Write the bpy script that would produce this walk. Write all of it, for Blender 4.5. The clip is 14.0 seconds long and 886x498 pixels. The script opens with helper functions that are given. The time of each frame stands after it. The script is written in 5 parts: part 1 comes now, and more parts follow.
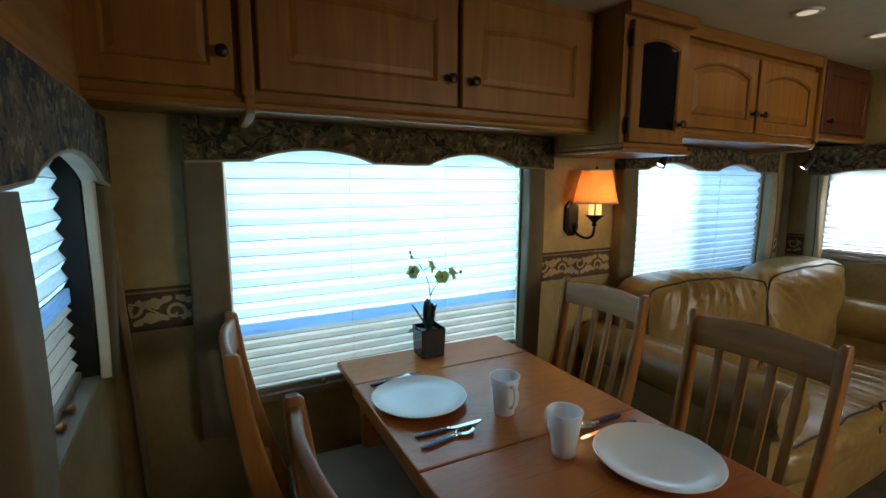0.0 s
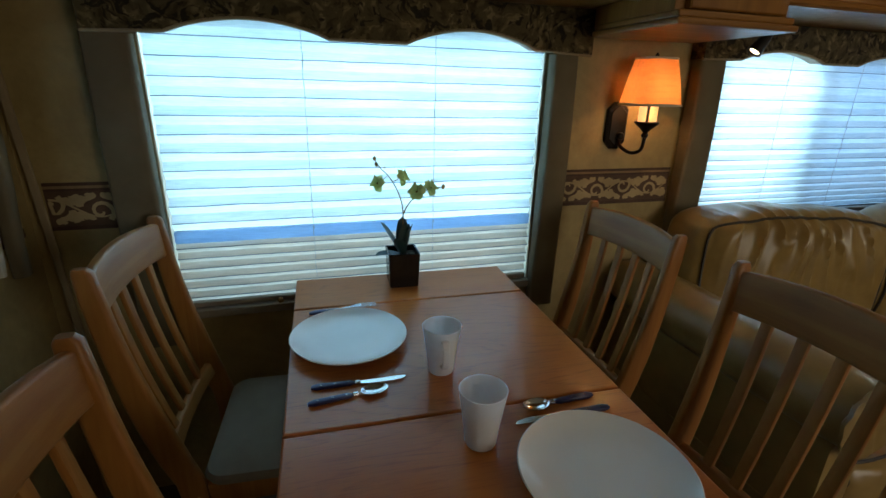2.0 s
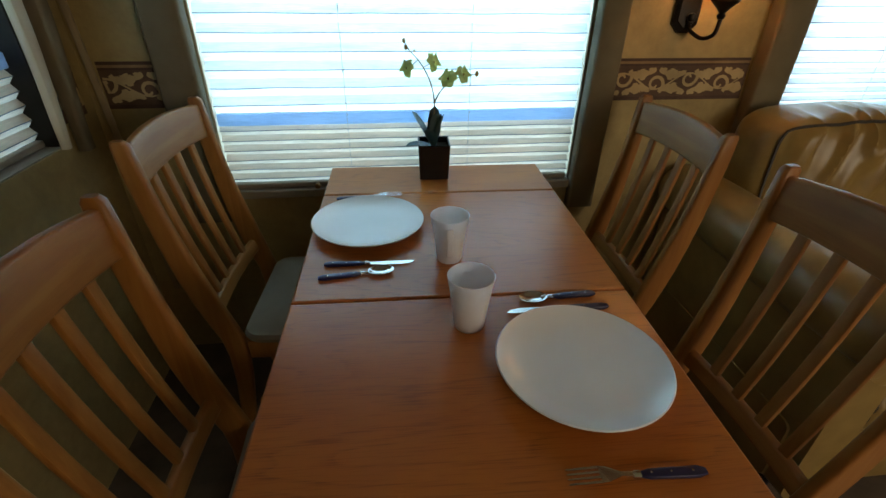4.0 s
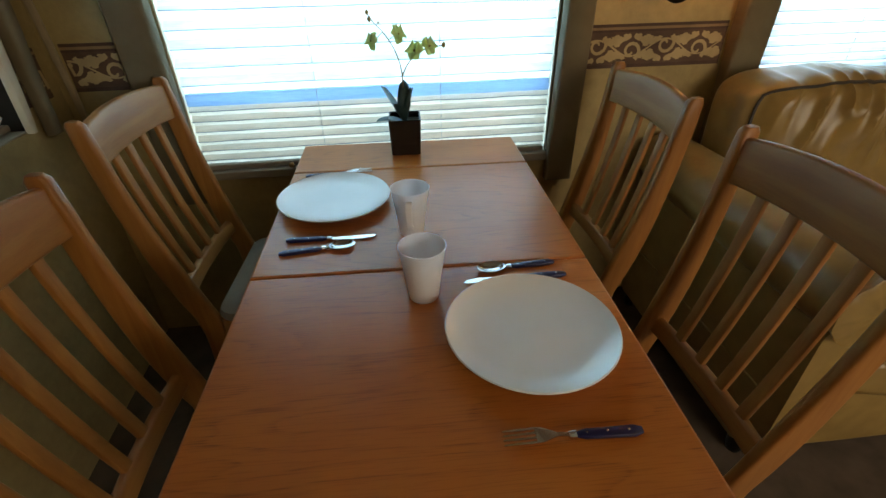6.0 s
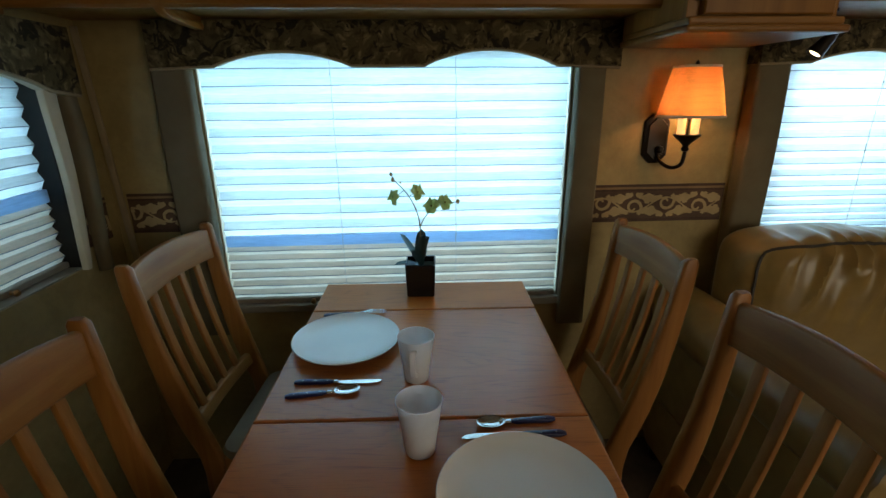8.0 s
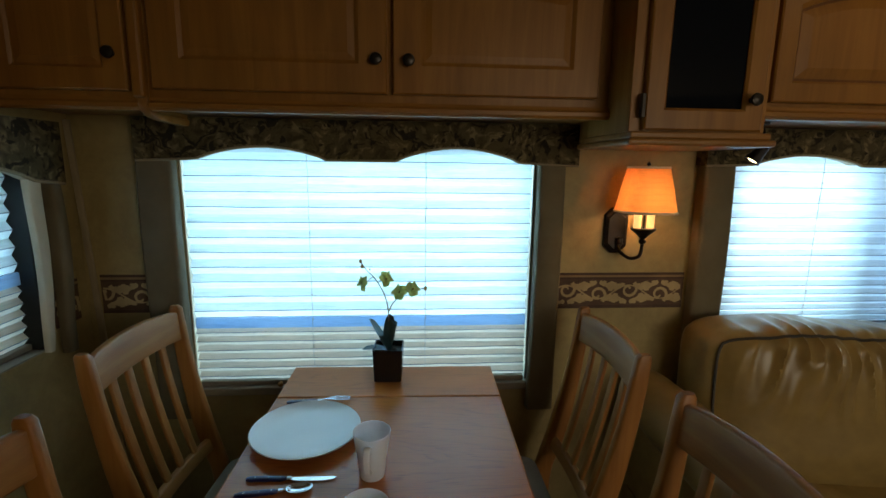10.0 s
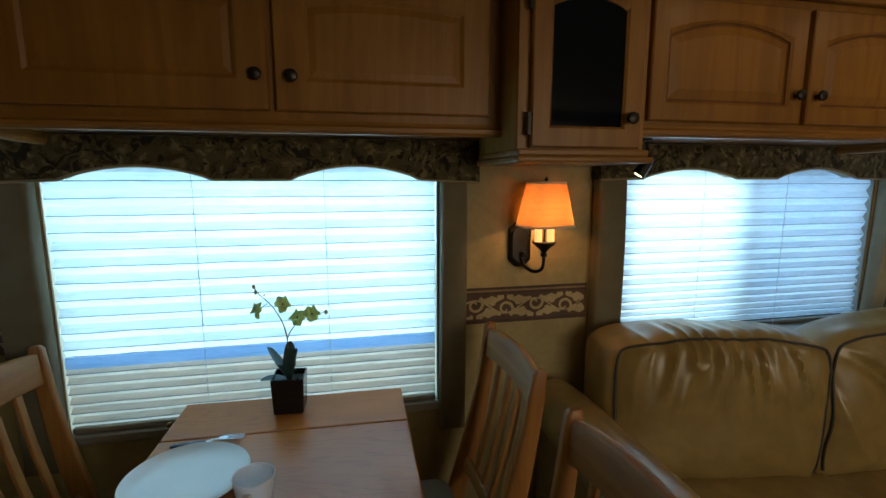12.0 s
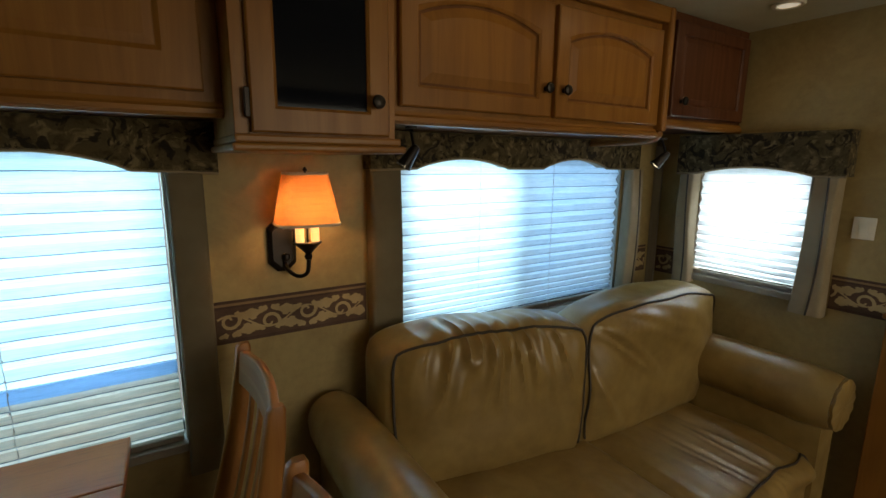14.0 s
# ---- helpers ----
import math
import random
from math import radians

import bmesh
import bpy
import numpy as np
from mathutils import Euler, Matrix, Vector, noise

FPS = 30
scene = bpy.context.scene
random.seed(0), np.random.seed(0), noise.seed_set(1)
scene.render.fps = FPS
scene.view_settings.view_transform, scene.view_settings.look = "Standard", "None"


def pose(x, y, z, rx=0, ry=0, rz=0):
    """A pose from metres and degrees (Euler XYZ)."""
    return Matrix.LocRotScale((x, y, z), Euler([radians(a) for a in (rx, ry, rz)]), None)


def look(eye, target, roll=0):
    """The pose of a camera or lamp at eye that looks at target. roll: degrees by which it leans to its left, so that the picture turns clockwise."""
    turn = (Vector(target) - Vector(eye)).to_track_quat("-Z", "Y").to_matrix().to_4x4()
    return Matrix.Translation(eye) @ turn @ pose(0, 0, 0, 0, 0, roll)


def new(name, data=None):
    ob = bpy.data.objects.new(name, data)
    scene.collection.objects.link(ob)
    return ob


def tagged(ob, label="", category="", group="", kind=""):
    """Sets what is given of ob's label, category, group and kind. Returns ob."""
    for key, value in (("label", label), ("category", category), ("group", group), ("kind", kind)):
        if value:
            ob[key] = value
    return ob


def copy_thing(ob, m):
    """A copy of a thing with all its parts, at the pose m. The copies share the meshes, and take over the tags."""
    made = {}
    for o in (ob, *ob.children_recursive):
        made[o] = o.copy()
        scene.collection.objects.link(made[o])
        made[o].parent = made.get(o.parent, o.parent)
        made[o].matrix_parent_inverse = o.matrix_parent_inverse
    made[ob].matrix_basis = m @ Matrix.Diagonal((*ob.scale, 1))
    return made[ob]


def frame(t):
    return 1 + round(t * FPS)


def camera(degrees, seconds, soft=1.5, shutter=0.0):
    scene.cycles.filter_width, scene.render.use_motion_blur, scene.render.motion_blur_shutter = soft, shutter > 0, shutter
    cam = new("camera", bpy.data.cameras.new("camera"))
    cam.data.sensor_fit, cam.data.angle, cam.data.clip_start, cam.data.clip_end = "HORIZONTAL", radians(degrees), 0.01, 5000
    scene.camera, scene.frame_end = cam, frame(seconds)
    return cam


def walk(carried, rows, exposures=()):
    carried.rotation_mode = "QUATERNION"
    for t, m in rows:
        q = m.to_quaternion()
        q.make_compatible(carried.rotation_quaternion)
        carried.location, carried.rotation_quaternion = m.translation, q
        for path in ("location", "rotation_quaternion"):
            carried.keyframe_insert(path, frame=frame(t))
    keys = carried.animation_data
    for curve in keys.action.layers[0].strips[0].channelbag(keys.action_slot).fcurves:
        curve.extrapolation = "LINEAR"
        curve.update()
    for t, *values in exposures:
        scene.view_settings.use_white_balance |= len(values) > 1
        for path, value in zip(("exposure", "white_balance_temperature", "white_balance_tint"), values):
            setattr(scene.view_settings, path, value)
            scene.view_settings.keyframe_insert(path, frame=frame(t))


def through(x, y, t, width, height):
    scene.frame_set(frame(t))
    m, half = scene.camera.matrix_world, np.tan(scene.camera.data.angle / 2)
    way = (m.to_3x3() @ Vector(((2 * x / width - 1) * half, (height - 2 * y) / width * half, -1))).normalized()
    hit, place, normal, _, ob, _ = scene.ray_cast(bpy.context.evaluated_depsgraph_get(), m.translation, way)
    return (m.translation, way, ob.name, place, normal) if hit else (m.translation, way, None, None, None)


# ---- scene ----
cam = camera(87.0, 14.0)
PATH = [
    (0, (0.1, 0.295, 1.416), (1.047, 2.033, 1.135), 0.2),
    (0.5, (0.29, 0.34, 1.418), (1.149, 2.126, 1.144), -0.1),
    (1, (0.427, 0.366, 1.4), (1.181, 2.185, 1.05), 0.4),
    (1.5, (0.536, 0.417, 1.372), (1.176, 2.248, 0.884), 0.9),
    (2, (0.604, 0.452, 1.363), (1.151, 2.263, 0.712), 1.5),
    (2.5, (0.637, 0.457, 1.354), (1.113, 2.234, 0.568), 2.0),
    (3, (0.7, 0.418, 1.34), (1.035, 2.192, 0.48), 1.4),
    (3.5, (0.717, 0.418, 1.341), (0.981, 2.152, 0.38), 1.4),
    (3.7, (0.725, 0.417, 1.34), (0.965, 2.136, 0.348), 1.4),
    (5.8, (0.827, 0.396, 1.31), (1.014, 2.052, 0.204), -1.1),
    (6, (0.836, 0.393, 1.317), (1.03, 2.056, 0.222), -1.0),
    (6.5, (0.846, 0.389, 1.325), (1.059, 2.098, 0.307), -0.7),
    (7, (0.865, 0.384, 1.352), (1.047, 2.163, 0.456), -0.4),
    (7.5, (0.879, 0.375, 1.374), (1.016, 2.221, 0.616), -0.4),
    (8, (0.887, 0.366, 1.393), (0.99, 2.264, 0.772), -0.5),
    (8.5, (0.891, 0.355, 1.408), (0.989, 2.289, 0.908), -0.2),
    (8.7, (0.891, 0.35, 1.409), (0.998, 2.296, 0.961), 0.1),
    (10.8, (1.003, 0.316, 1.501), (1.205, 2.283, 1.203), 0.5),
    (11, (1.008, 0.304, 1.49), (1.235, 2.272, 1.214), 0.4),
    (11.5, (1.032, 0.318, 1.5), (1.334, 2.273, 1.204), 0.3),
    (12, (1.078, 0.363, 1.49), (1.492, 2.297, 1.189), -0.0),
    (12.5, (1.127, 0.435, 1.493), (1.714, 2.319, 1.171), -0.6),
    (13, (1.158, 0.495, 1.487), (1.957, 2.3, 1.166), -0.8),
    (13.5, (1.252, 0.486, 1.49), (2.194, 2.219, 1.161), -0.3),
    (14, (1.37, 0.467, 1.511), (2.412, 2.134, 1.145), 0.5),
]
EXPOSURES = [(0, 0.45, 6500, 10), (1, 0.2, 6350, 10), (2, 0.02, 6500, 10), (3.0, 0.12, 6500, 9), (3.5, 0.26, 7200, 14), (5.8, 0.80, 7300, 14), (6.1, 0.76, 7200, 14), (6.6, 0.42, 6800, 12), (7.5, 0.04, 6700, 9),
             (11, 0.10, 6700, 9), (13, 0.04, 6700, 9), (14, 0.16, 6750, 9)]
walk(cam, [(t, look(eye, target, roll)) for t, eye, target, roll in PATH], EXPOSURES)

# ---- world and light ----
world = bpy.data.worlds.new("sky")
world.use_nodes = True
scene.world = world
wn = world.node_tree
sky = wn.nodes.new("ShaderNodeTexSky")
sky.sky_type, sky.sun_disc, sky.sun_elevation, sky.sun_rotation = "NISHITA", False, radians(48), radians(150)
wn.links.new(sky.outputs[0], wn.nodes["Background"].inputs[0])
wn.nodes["Background"].inputs[1].default_value = 0.12


def lamp_area(name, m, sx, sy, watts, color):
    d = bpy.data.lights.new(name, "AREA")
    d.shape, d.size, d.size_y, d.energy, d.color = "RECTANGLE", sx, sy, watts, color
    ob = new(name, d)
    ob.matrix_world = m
    return ob


def lamp_point(name, at, radius, watts, color):
    d = bpy.data.lights.new(name, "POINT")
    d.shadow_soft_size, d.energy, d.color = radius, watts, color
    ob = new(name, d)
    ob.location = at
    return ob


sun = bpy.data.lights.new("sun", "SUN")
sun.energy, sun.angle, sun.color = 3.0, radians(0.5), (1.0, 0.95, 0.88)
new("sun", sun).matrix_world = look((0, 0, 5), (-0.5, 1.0, 4.0))

BACK, LEFT, RIGHT, CEIL = 1.965, -0.13, 3.60, 2.065
DAY = (0.41, 0.76, 1.0)
# daylight standing in the window openings, outside the shades
lamp_area("daylight_dinette", look((0.8, BACK + 1.0, 1.75), (0.8, BACK, 1.1)), 2.5, 1.7, 68, DAY)
lamp_area("daylight_sofa", look((2.7, BACK + 0.75, 1.72), (2.7, BACK, 1.2)), 1.9, 1.2, 44, (0.52, 0.79, 1.0))
lamp_area("daylight_end", look((RIGHT + 0.42, 1.5, 1.75), (RIGHT, 1.5, 1.25)), 0.8, 0.7, 34, (0.8, 0.92, 1.0))
lamp_area("daylight_side", look((LEFT - 0.5, 1.4, 1.75), (LEFT, 1.4, 1.15)), 0.7, 0.7, 19, DAY)
# unseen opening behind the camera, assumed there to light sofa and cabinets
lamp_area("assumed_rear_daylight", look((2.55, -1.62, 1.45), (2.7, 0.8, 0.6)), 1.5, 1.2, 20.0, (1.0, 0.86, 0.62))
# last two are unseen, added for warm light over table and chairs
SPOTS = ((2.21, 1.285), (2.80, 1.27), (3.32, 1.325), (0.6, 0.1), (1.7, 0.0))
for sx_, sy_ in SPOTS:
    lamp_area("puck_glow", look((sx_, sy_, CEIL - 0.02), (sx_, sy_, 0)), 0.06, 0.06, {2.21: 0.22, 2.80: 0.3, 3.32: 0.10, 0.6: 0.75, 1.7: 0.35}[sx_], (1.0, 0.72, 0.42))
lamp_point("sconce_glow", (1.762, 1.868, 1.365), 0.02, 1.5, (1.0, 0.6, 0.28))


# ---- materials ----
def material(name):
    m = bpy.data.materials.new(name)
    m.use_nodes = True
    nt = m.node_tree
    return m, nt, nt.nodes["Principled BSDF"]


def node(nt, kind, **sets):
    n = nt.nodes.new(kind)
    for k, v in sets.items():
        n.inputs[k].default_value = v
    return n


def ramp(nt, src, stops):
    r = nt.nodes.new("ShaderNodeValToRGB")
    e = r.color_ramp.elements
    while len(e) < len(stops):
        e.new(0.5)
    for el, (p, c) in zip(e, stops):
        el.position, el.color = p, (*c, 1)
    nt.links.new(src, r.inputs[0])
    return r.outputs[0]


def coords(nt, scale=(1, 1, 1)):
    tc = nt.nodes.new("ShaderNodeTexCoord")
    mp = nt.nodes.new("ShaderNodeMapping")
    mp.inputs["Scale"].default_value = scale
    nt.links.new(tc.outputs["Object"], mp.inputs[0])
    return mp.outputs[0]


def bump(nt, bsdf, height, strength, dist=0.002):
    b = node(nt, "ShaderNodeBump", Strength=strength, Distance=dist)
    nt.links.new(height, b.inputs["Height"])
    nt.links.new(b.outputs[0], bsdf.inputs["Normal"])


def noise_tex(nt, vec, scale, detail=4.0, rough=0.55, distortion=0.0):
    n = node(nt, "ShaderNodeTexNoise", Scale=scale, Detail=detail, Roughness=rough, Distortion=distortion)
    nt.links.new(vec, n.inputs["Vector"])
    return n.outputs["Fac"]


def mixed(nt, a, b, fac, mode="MULTIPLY"):
    m = nt.nodes.new("ShaderNodeMix")
    m.data_type, m.blend_type = "RGBA", mode
    if hasattr(fac, "is_output"):
        nt.links.new(fac, m.inputs[0])
    else:
        m.inputs[0].default_value = fac
    for sock, v in ((m.inputs[6], a), (m.inputs[7], b)):
        if hasattr(v, "is_output"):
            nt.links.new(v, sock)
        else:
            sock.default_value = (*v, 1)
    return m.outputs[2]


def wood(name, light, dark, axis="z", rough=0.36, grain=1.0, coat=0.03):
    m, nt, b = material(name)
    st = {"x": (1.2, 16, 16), "y": (16, 1.2, 16), "z": (16, 16, 1.2)}[axis]
    fine = {"x": (6, 260, 260), "y": (260, 6, 260), "z": (150, 150, 5)}[axis]
    v = coords(nt, tuple(a * grain for a in st))
    big = noise_tex(nt, v, 1.0, 5, 0.6, 1.6)
    pores = noise_tex(nt, coords(nt, fine), 1.0, 2, 0.5)
    cloud = noise_tex(nt, coords(nt, (3, 3, 3)), 1.0, 2)
    c = ramp(nt, big, [(0.30, dark), (0.48, tuple((p + q) / 2 for p, q in zip(light, dark))), (0.62, light)])
    c2 = mixed(nt, c, ramp(nt, pores, [(0.34, (0.8, 0.76, 0.7)), (0.5, (1, 1, 1))]), 0.25)
    c3 = mixed(nt, c2, ramp(nt, cloud, [(0.3, (0.78, 0.76, 0.74)), (0.7, (1.1, 1.08, 1.05))]), 0.8)
    nt.links.new(c3, b.inputs["Base Color"])
    nt.links.new(ramp(nt, big, [(0.2, (rough + 0.14,) * 3), (0.8, (rough,) * 3)]), b.inputs["Roughness"])
    bump(nt, b, pores, 0.12, 0.0008)
    b.inputs["Coat Weight"].default_value, b.inputs["Coat Roughness"].default_value = coat, 0.2
    b.inputs["Specular IOR Level"].default_value = 0.32
    return m


def plain(name, color, rough=0.5, metal=0.0, grain=300.0, vary=0.15, relief=0.05, coat=0.0):
    m, nt, b = material(name)
    v = coords(nt)
    n1, n2 = noise_tex(nt, v, grain, 3), noise_tex(nt, v, 7.0, 4)
    lo, hi = tuple(c * (1 - vary) for c in color), tuple(min(1, c * (1 + vary)) for c in color)
    nt.links.new(ramp(nt, n2, [(0.3, lo), (0.7, hi)]), b.inputs["Base Color"])
    nt.links.new(ramp(nt, n2, [(0.3, (min(1, rough * 1.2),) * 3), (0.7, (rough * 0.9,) * 3)]), b.inputs["Roughness"])
    b.inputs["Metallic"].default_value = metal
    b.inputs["Coat Weight"].default_value = coat
    bump(nt, b, n1, relief, 0.001)
    return m


def fabric_leafy(name, ground, leaf, line):
    """Woven valance cloth: pale leaves and black branching shadows on a tan ground."""
    m, nt, b = material(name)
    v = coords(nt)
    warp = node(nt, "ShaderNodeTexNoise", Scale=9.0, Detail=3.0)
    nt.links.new(v, warp.inputs["Vector"])
    add = node(nt, "ShaderNodeVectorMath")
    add.operation = "MULTIPLY_ADD"
    nt.links.new(warp.outputs["Color"], add.inputs[0])
    add.inputs[1].default_value = (0.11, 0.11, 0.11)
    nt.links.new(v, add.inputs[2])
    vor = node(nt, "ShaderNodeTexVoronoi", Scale=26.0)
    vor.distance = "CHEBYCHEV"
    nt.links.new(add.outputs[0], vor.inputs["Vector"])
    blot = noise_tex(nt, add.outputs[0], 17.0, 3, 0.6, 1.4)
    tone = noise_tex(nt, add.outputs[0], 34.0, 3)
    thread = noise_tex(nt, coords(nt, (900, 900, 120)), 1.0, 2)
    base = ramp(nt, tone, [(0.36, tuple(k * 0.55 for k in ground)), (0.48, ground), (0.58, ground), (0.66, leaf)])
    leaves = mixed(nt, base, leaf, ramp(nt, vor.outputs["Distance"], [(0.10, (0.85,) * 3), (0.24, (0.3,) * 3), (0.30, (0.0,) * 3)]), "MIX")
    c = mixed(nt, leaves, line, ramp(nt, blot, [(0.37, (0.95,) * 3), (0.43, (0.85,) * 3), (0.46, (0.0,) * 3)]), "MIX")
    c = mixed(nt, c, ramp(nt, thread, [(0.3, (0.7, 0.7, 0.7)), (0.7, (1, 1, 1))]), 0.7)
    nt.links.new(c, b.inputs["Base Color"])
    b.inputs["Roughness"].default_value = 0.85
    b.inputs["Specular IOR Level"].default_value = 0.2
    bump(nt, b, thread, 0.3, 0.001)
    return m


def oak(name, light, mid, dark):
    """Varnished oak board, grain along x: cathedral arches of early wood, fine dark pores."""
    m, nt, b = material(name)
    v = coords(nt, (0.85, 5.0, 5.0))
    warp = node(nt, "ShaderNodeTexNoise", Scale=1.6, Detail=2.0)
    nt.links.new(v, warp.inputs["Vector"])
    add = node(nt, "ShaderNodeVectorMath")
    add.operation = "MULTIPLY_ADD"
    nt.links.new(warp.outputs["Color"], add.inputs[0])
    add.inputs[1].default_value = (0.9, 0.9, 0.9)
    nt.links.new(v, add.inputs[2])
    field = noise_tex(nt, add.outputs[0], 1.0, 1, 0.4)
    rings = node(nt, "ShaderNodeMath")
    rings.operation = "MULTIPLY"
    rings.inputs[1].default_value = 26.0
    nt.links.new(field, rings.inputs[0])
    frac = node(nt, "ShaderNodeMath")
    frac.operation = "FRACT"
    nt.links.new(rings.outputs[0], frac.inputs[0])
    pores = noise_tex(nt, coords(nt, (14, 420, 420)), 1.0, 2, 0.5)
    cloud = noise_tex(nt, coords(nt, (2.2, 4, 4)), 1.0, 3)
    late = ramp(nt, frac.outputs[0], [(0.0, (1, 1, 1)), (0.10, (0.55,) * 3), (0.30, (0.0,) * 3), (0.93, (0.0,) * 3), (1.0, (1, 1, 1))])
    speck = ramp(nt, pores, [(0.40, (1, 1, 1)), (0.56, (0.15,) * 3)])
    c = ramp(nt, cloud, [(0.3, mid), (0.7, light)])
    c = mixed(nt, c, dark, mixed(nt, mixed(nt, late, speck, 1.0), (0.52, 0.52, 0.52), 1.0), "MIX")
    c = mixed(nt, c, ramp(nt, pores, [(0.34, (0.70, 0.62, 0.55)), (0.48, (1, 1, 1))]), 0.5)
    nt.links.new(c, b.inputs["Base Color"])
    nt.links.new(ramp(nt, cloud, [(0.3, (0.36,) * 3), (0.7, (0.29,) * 3)]), b.inputs["Roughness"])
    b.inputs["Specular IOR Level"].default_value = 0.42
    bump(nt, b, pores, 0.10, 0.0006)
    return m


def porcelain(name, color, through):
    """Thin white china: glossy, and a little daylight passes through its wall."""
    m, nt, b = material(name)
    b.inputs["Base Color"].default_value, b.inputs["Roughness"].default_value = (*color, 1), 0.18
    speck = noise_tex(nt, coords(nt), 55.0, 3)
    nt.links.new(ramp(nt, speck, [(0.3, tuple(k * 0.94 for k in color)), (0.7, color)]), b.inputs["Base Color"])
    t, mx = node(nt, "ShaderNodeBsdfTranslucent", Color=(*color, 1)), nt.nodes.new("ShaderNodeMixShader")
    mx.inputs[0].default_value = through
    nt.links.new(b.outputs[0], mx.inputs[1])
    nt.links.new(t.outputs[0], mx.inputs[2])
    nt.links.new(mx.outputs[0], nt.nodes["Material Output"].inputs[0])
    return m


def wallpaper(name, lo, hi):
    m, nt, b = material(name)
    v = coords(nt)
    n1, n2, n3 = noise_tex(nt, v, 5.0, 5, 0.65, 0.6), noise_tex(nt, v, 38.0, 4), noise_tex(nt, v, 420.0, 2)
    c = ramp(nt, n1, [(0.32, lo), (0.66, hi)])
    c = mixed(nt, c, ramp(nt, n2, [(0.3, (0.86, 0.85, 0.82)), (0.7, (1.04, 1.03, 1.0))]), 0.8)
    nt.links.new(c, b.inputs["Base Color"])
    b.inputs["Roughness"].default_value = 0.62
    bump(nt, b, n3, 0.15, 0.0008)
    return m


def shade_cloth(name, color, through, grain=(30, 300, 300)):
    """Pleated cloth: part of the daylight behind it comes through."""
    m, nt, b = material(name)
    nt.nodes.remove(b)
    v = coords(nt, grain)
    n = noise_tex(nt, v, 1.0, 3)
    big = noise_tex(nt, coords(nt, (2.5, 9, 9)), 1.0, 3)
    streak = noise_tex(nt, coords(nt, (5, 70, 70)), 1.0, 4, 0.65, 0.5)
    c = mixed(nt, ramp(nt, n, [(0.25, tuple(k * 0.86 for k in color)), (0.7, color)]),
              ramp(nt, big, [(0.3, (0.84, 0.91, 0.95)), (0.7, (1, 1, 1))]), 0.9)
    c = mixed(nt, c, ramp(nt, streak, [(0.34, (0.80, 0.85, 0.88)), (0.52, (1, 1, 1))]), 0.8)
    d, t, mx = nt.nodes.new("ShaderNodeBsdfDiffuse"), nt.nodes.new("ShaderNodeBsdfTranslucent"), nt.nodes.new("ShaderNodeMixShader")
    mx.inputs[0].default_value = through
    for s in (d, t):
        nt.links.new(c, s.inputs["Color"])
    nt.links.new(d.outputs[0], mx.inputs[1])
    nt.links.new(t.outputs[0], mx.inputs[2])
    nt.links.new(mx.outputs[0], nt.nodes["Material Output"].inputs[0])
    return m


def leather(name, lo, hi):
    m, nt, b = material(name)
    v = coords(nt)
    n1, n2 = noise_tex(nt, v, 4.0, 5, 0.6), noise_tex(nt, v, 16.0, 2, 0.5)
    grit = noise_tex(nt, v, 120.0, 2, 0.5)
    c = mixed(nt, ramp(nt, n1, [(0.3, lo), (0.7, hi)]), ramp(nt, n2, [(0.3, (0.84, 0.83, 0.8)), (0.7, (1.05, 1.05, 1.04))]), 0.8)
    nt.links.new(c, b.inputs["Base Color"])
    nt.links.new(ramp(nt, n2, [(0.3, (0.42, 0.42, 0.42)), (0.7, (0.32, 0.32, 0.32))]), b.inputs["Roughness"])
    h = grit
    b.inputs["Coat Weight"].default_value, b.inputs["Coat Roughness"].default_value = 0.12, 0.3
    wr = noise_tex(nt, coords(nt, (5, 5, 2.5)), 1.0, 2, 0.4, 0.3)
    wide = node(nt, "ShaderNodeBump", Strength=0.30, Distance=0.012)
    fine = node(nt, "ShaderNodeBump", Strength=0.03, Distance=0.0015)
    nt.links.new(wr, wide.inputs["Height"])
    nt.links.new(h, fine.inputs["Height"])
    nt.links.new(wide.outputs[0], fine.inputs["Normal"])
    nt.links.new(fine.outputs[0], b.inputs["Normal"])
    return m


def glass(name, color=(1, 1, 1), rough=0.0, ior=1.45):
    m, nt, b = material(name)
    b.inputs["Base Color"].default_value = (*color, 1)
    b.inputs["Transmission Weight"].default_value, b.inputs["Roughness"].default_value, b.inputs["IOR"].default_value = 1.0, rough, ior
    return m


def glowing(name, color, power):
    m, nt, b = material(name)
    b.inputs["Base Color"].default_value = (*color, 1)
    b.inputs["Emission Color"].default_value, b.inputs["Emission Strength"].default_value = (*color, 1), power
    return m


HON_L, HON_D = (0.27, 0.120, 0.022), (0.205, 0.083, 0.013)
WOOD_Z = wood("honey_wood_upright", HON_L, HON_D, "z")
WOOD_X = wood("honey_wood_level", HON_L, HON_D, "x")
WOOD_Y = wood("honey_wood_deep", HON_L, HON_D, "y")
# darker wood for the groove ring round each panel
GROOVE_DARK = wood("dark_groove_wood", (0.15, 0.058, 0.012), (0.10, 0.036, 0.008), "z", 0.6, 1.0, 0.0)
WOOD_DK = wood("dark_wood", (0.16, 0.07, 0.03), (0.09, 0.04, 0.018), "z", 0.5)
TABLE_W = oak("table_oak", (0.46, 0.150, 0.026), (0.36, 0.104, 0.017), (0.15, 0.040, 0.010))
# darker wood colour holds the shade that the corner cabinet sits in
SHADED_WOOD = wood("shade_darkened_wood", (0.105, 0.036, 0.012), (0.07, 0.022, 0.008), "z", 0.45)
CHAIR_X = wood("chair_wood_level", (0.32, 0.138, 0.032), (0.24, 0.092, 0.019), "x", 0.40, 1.0, 0.03)
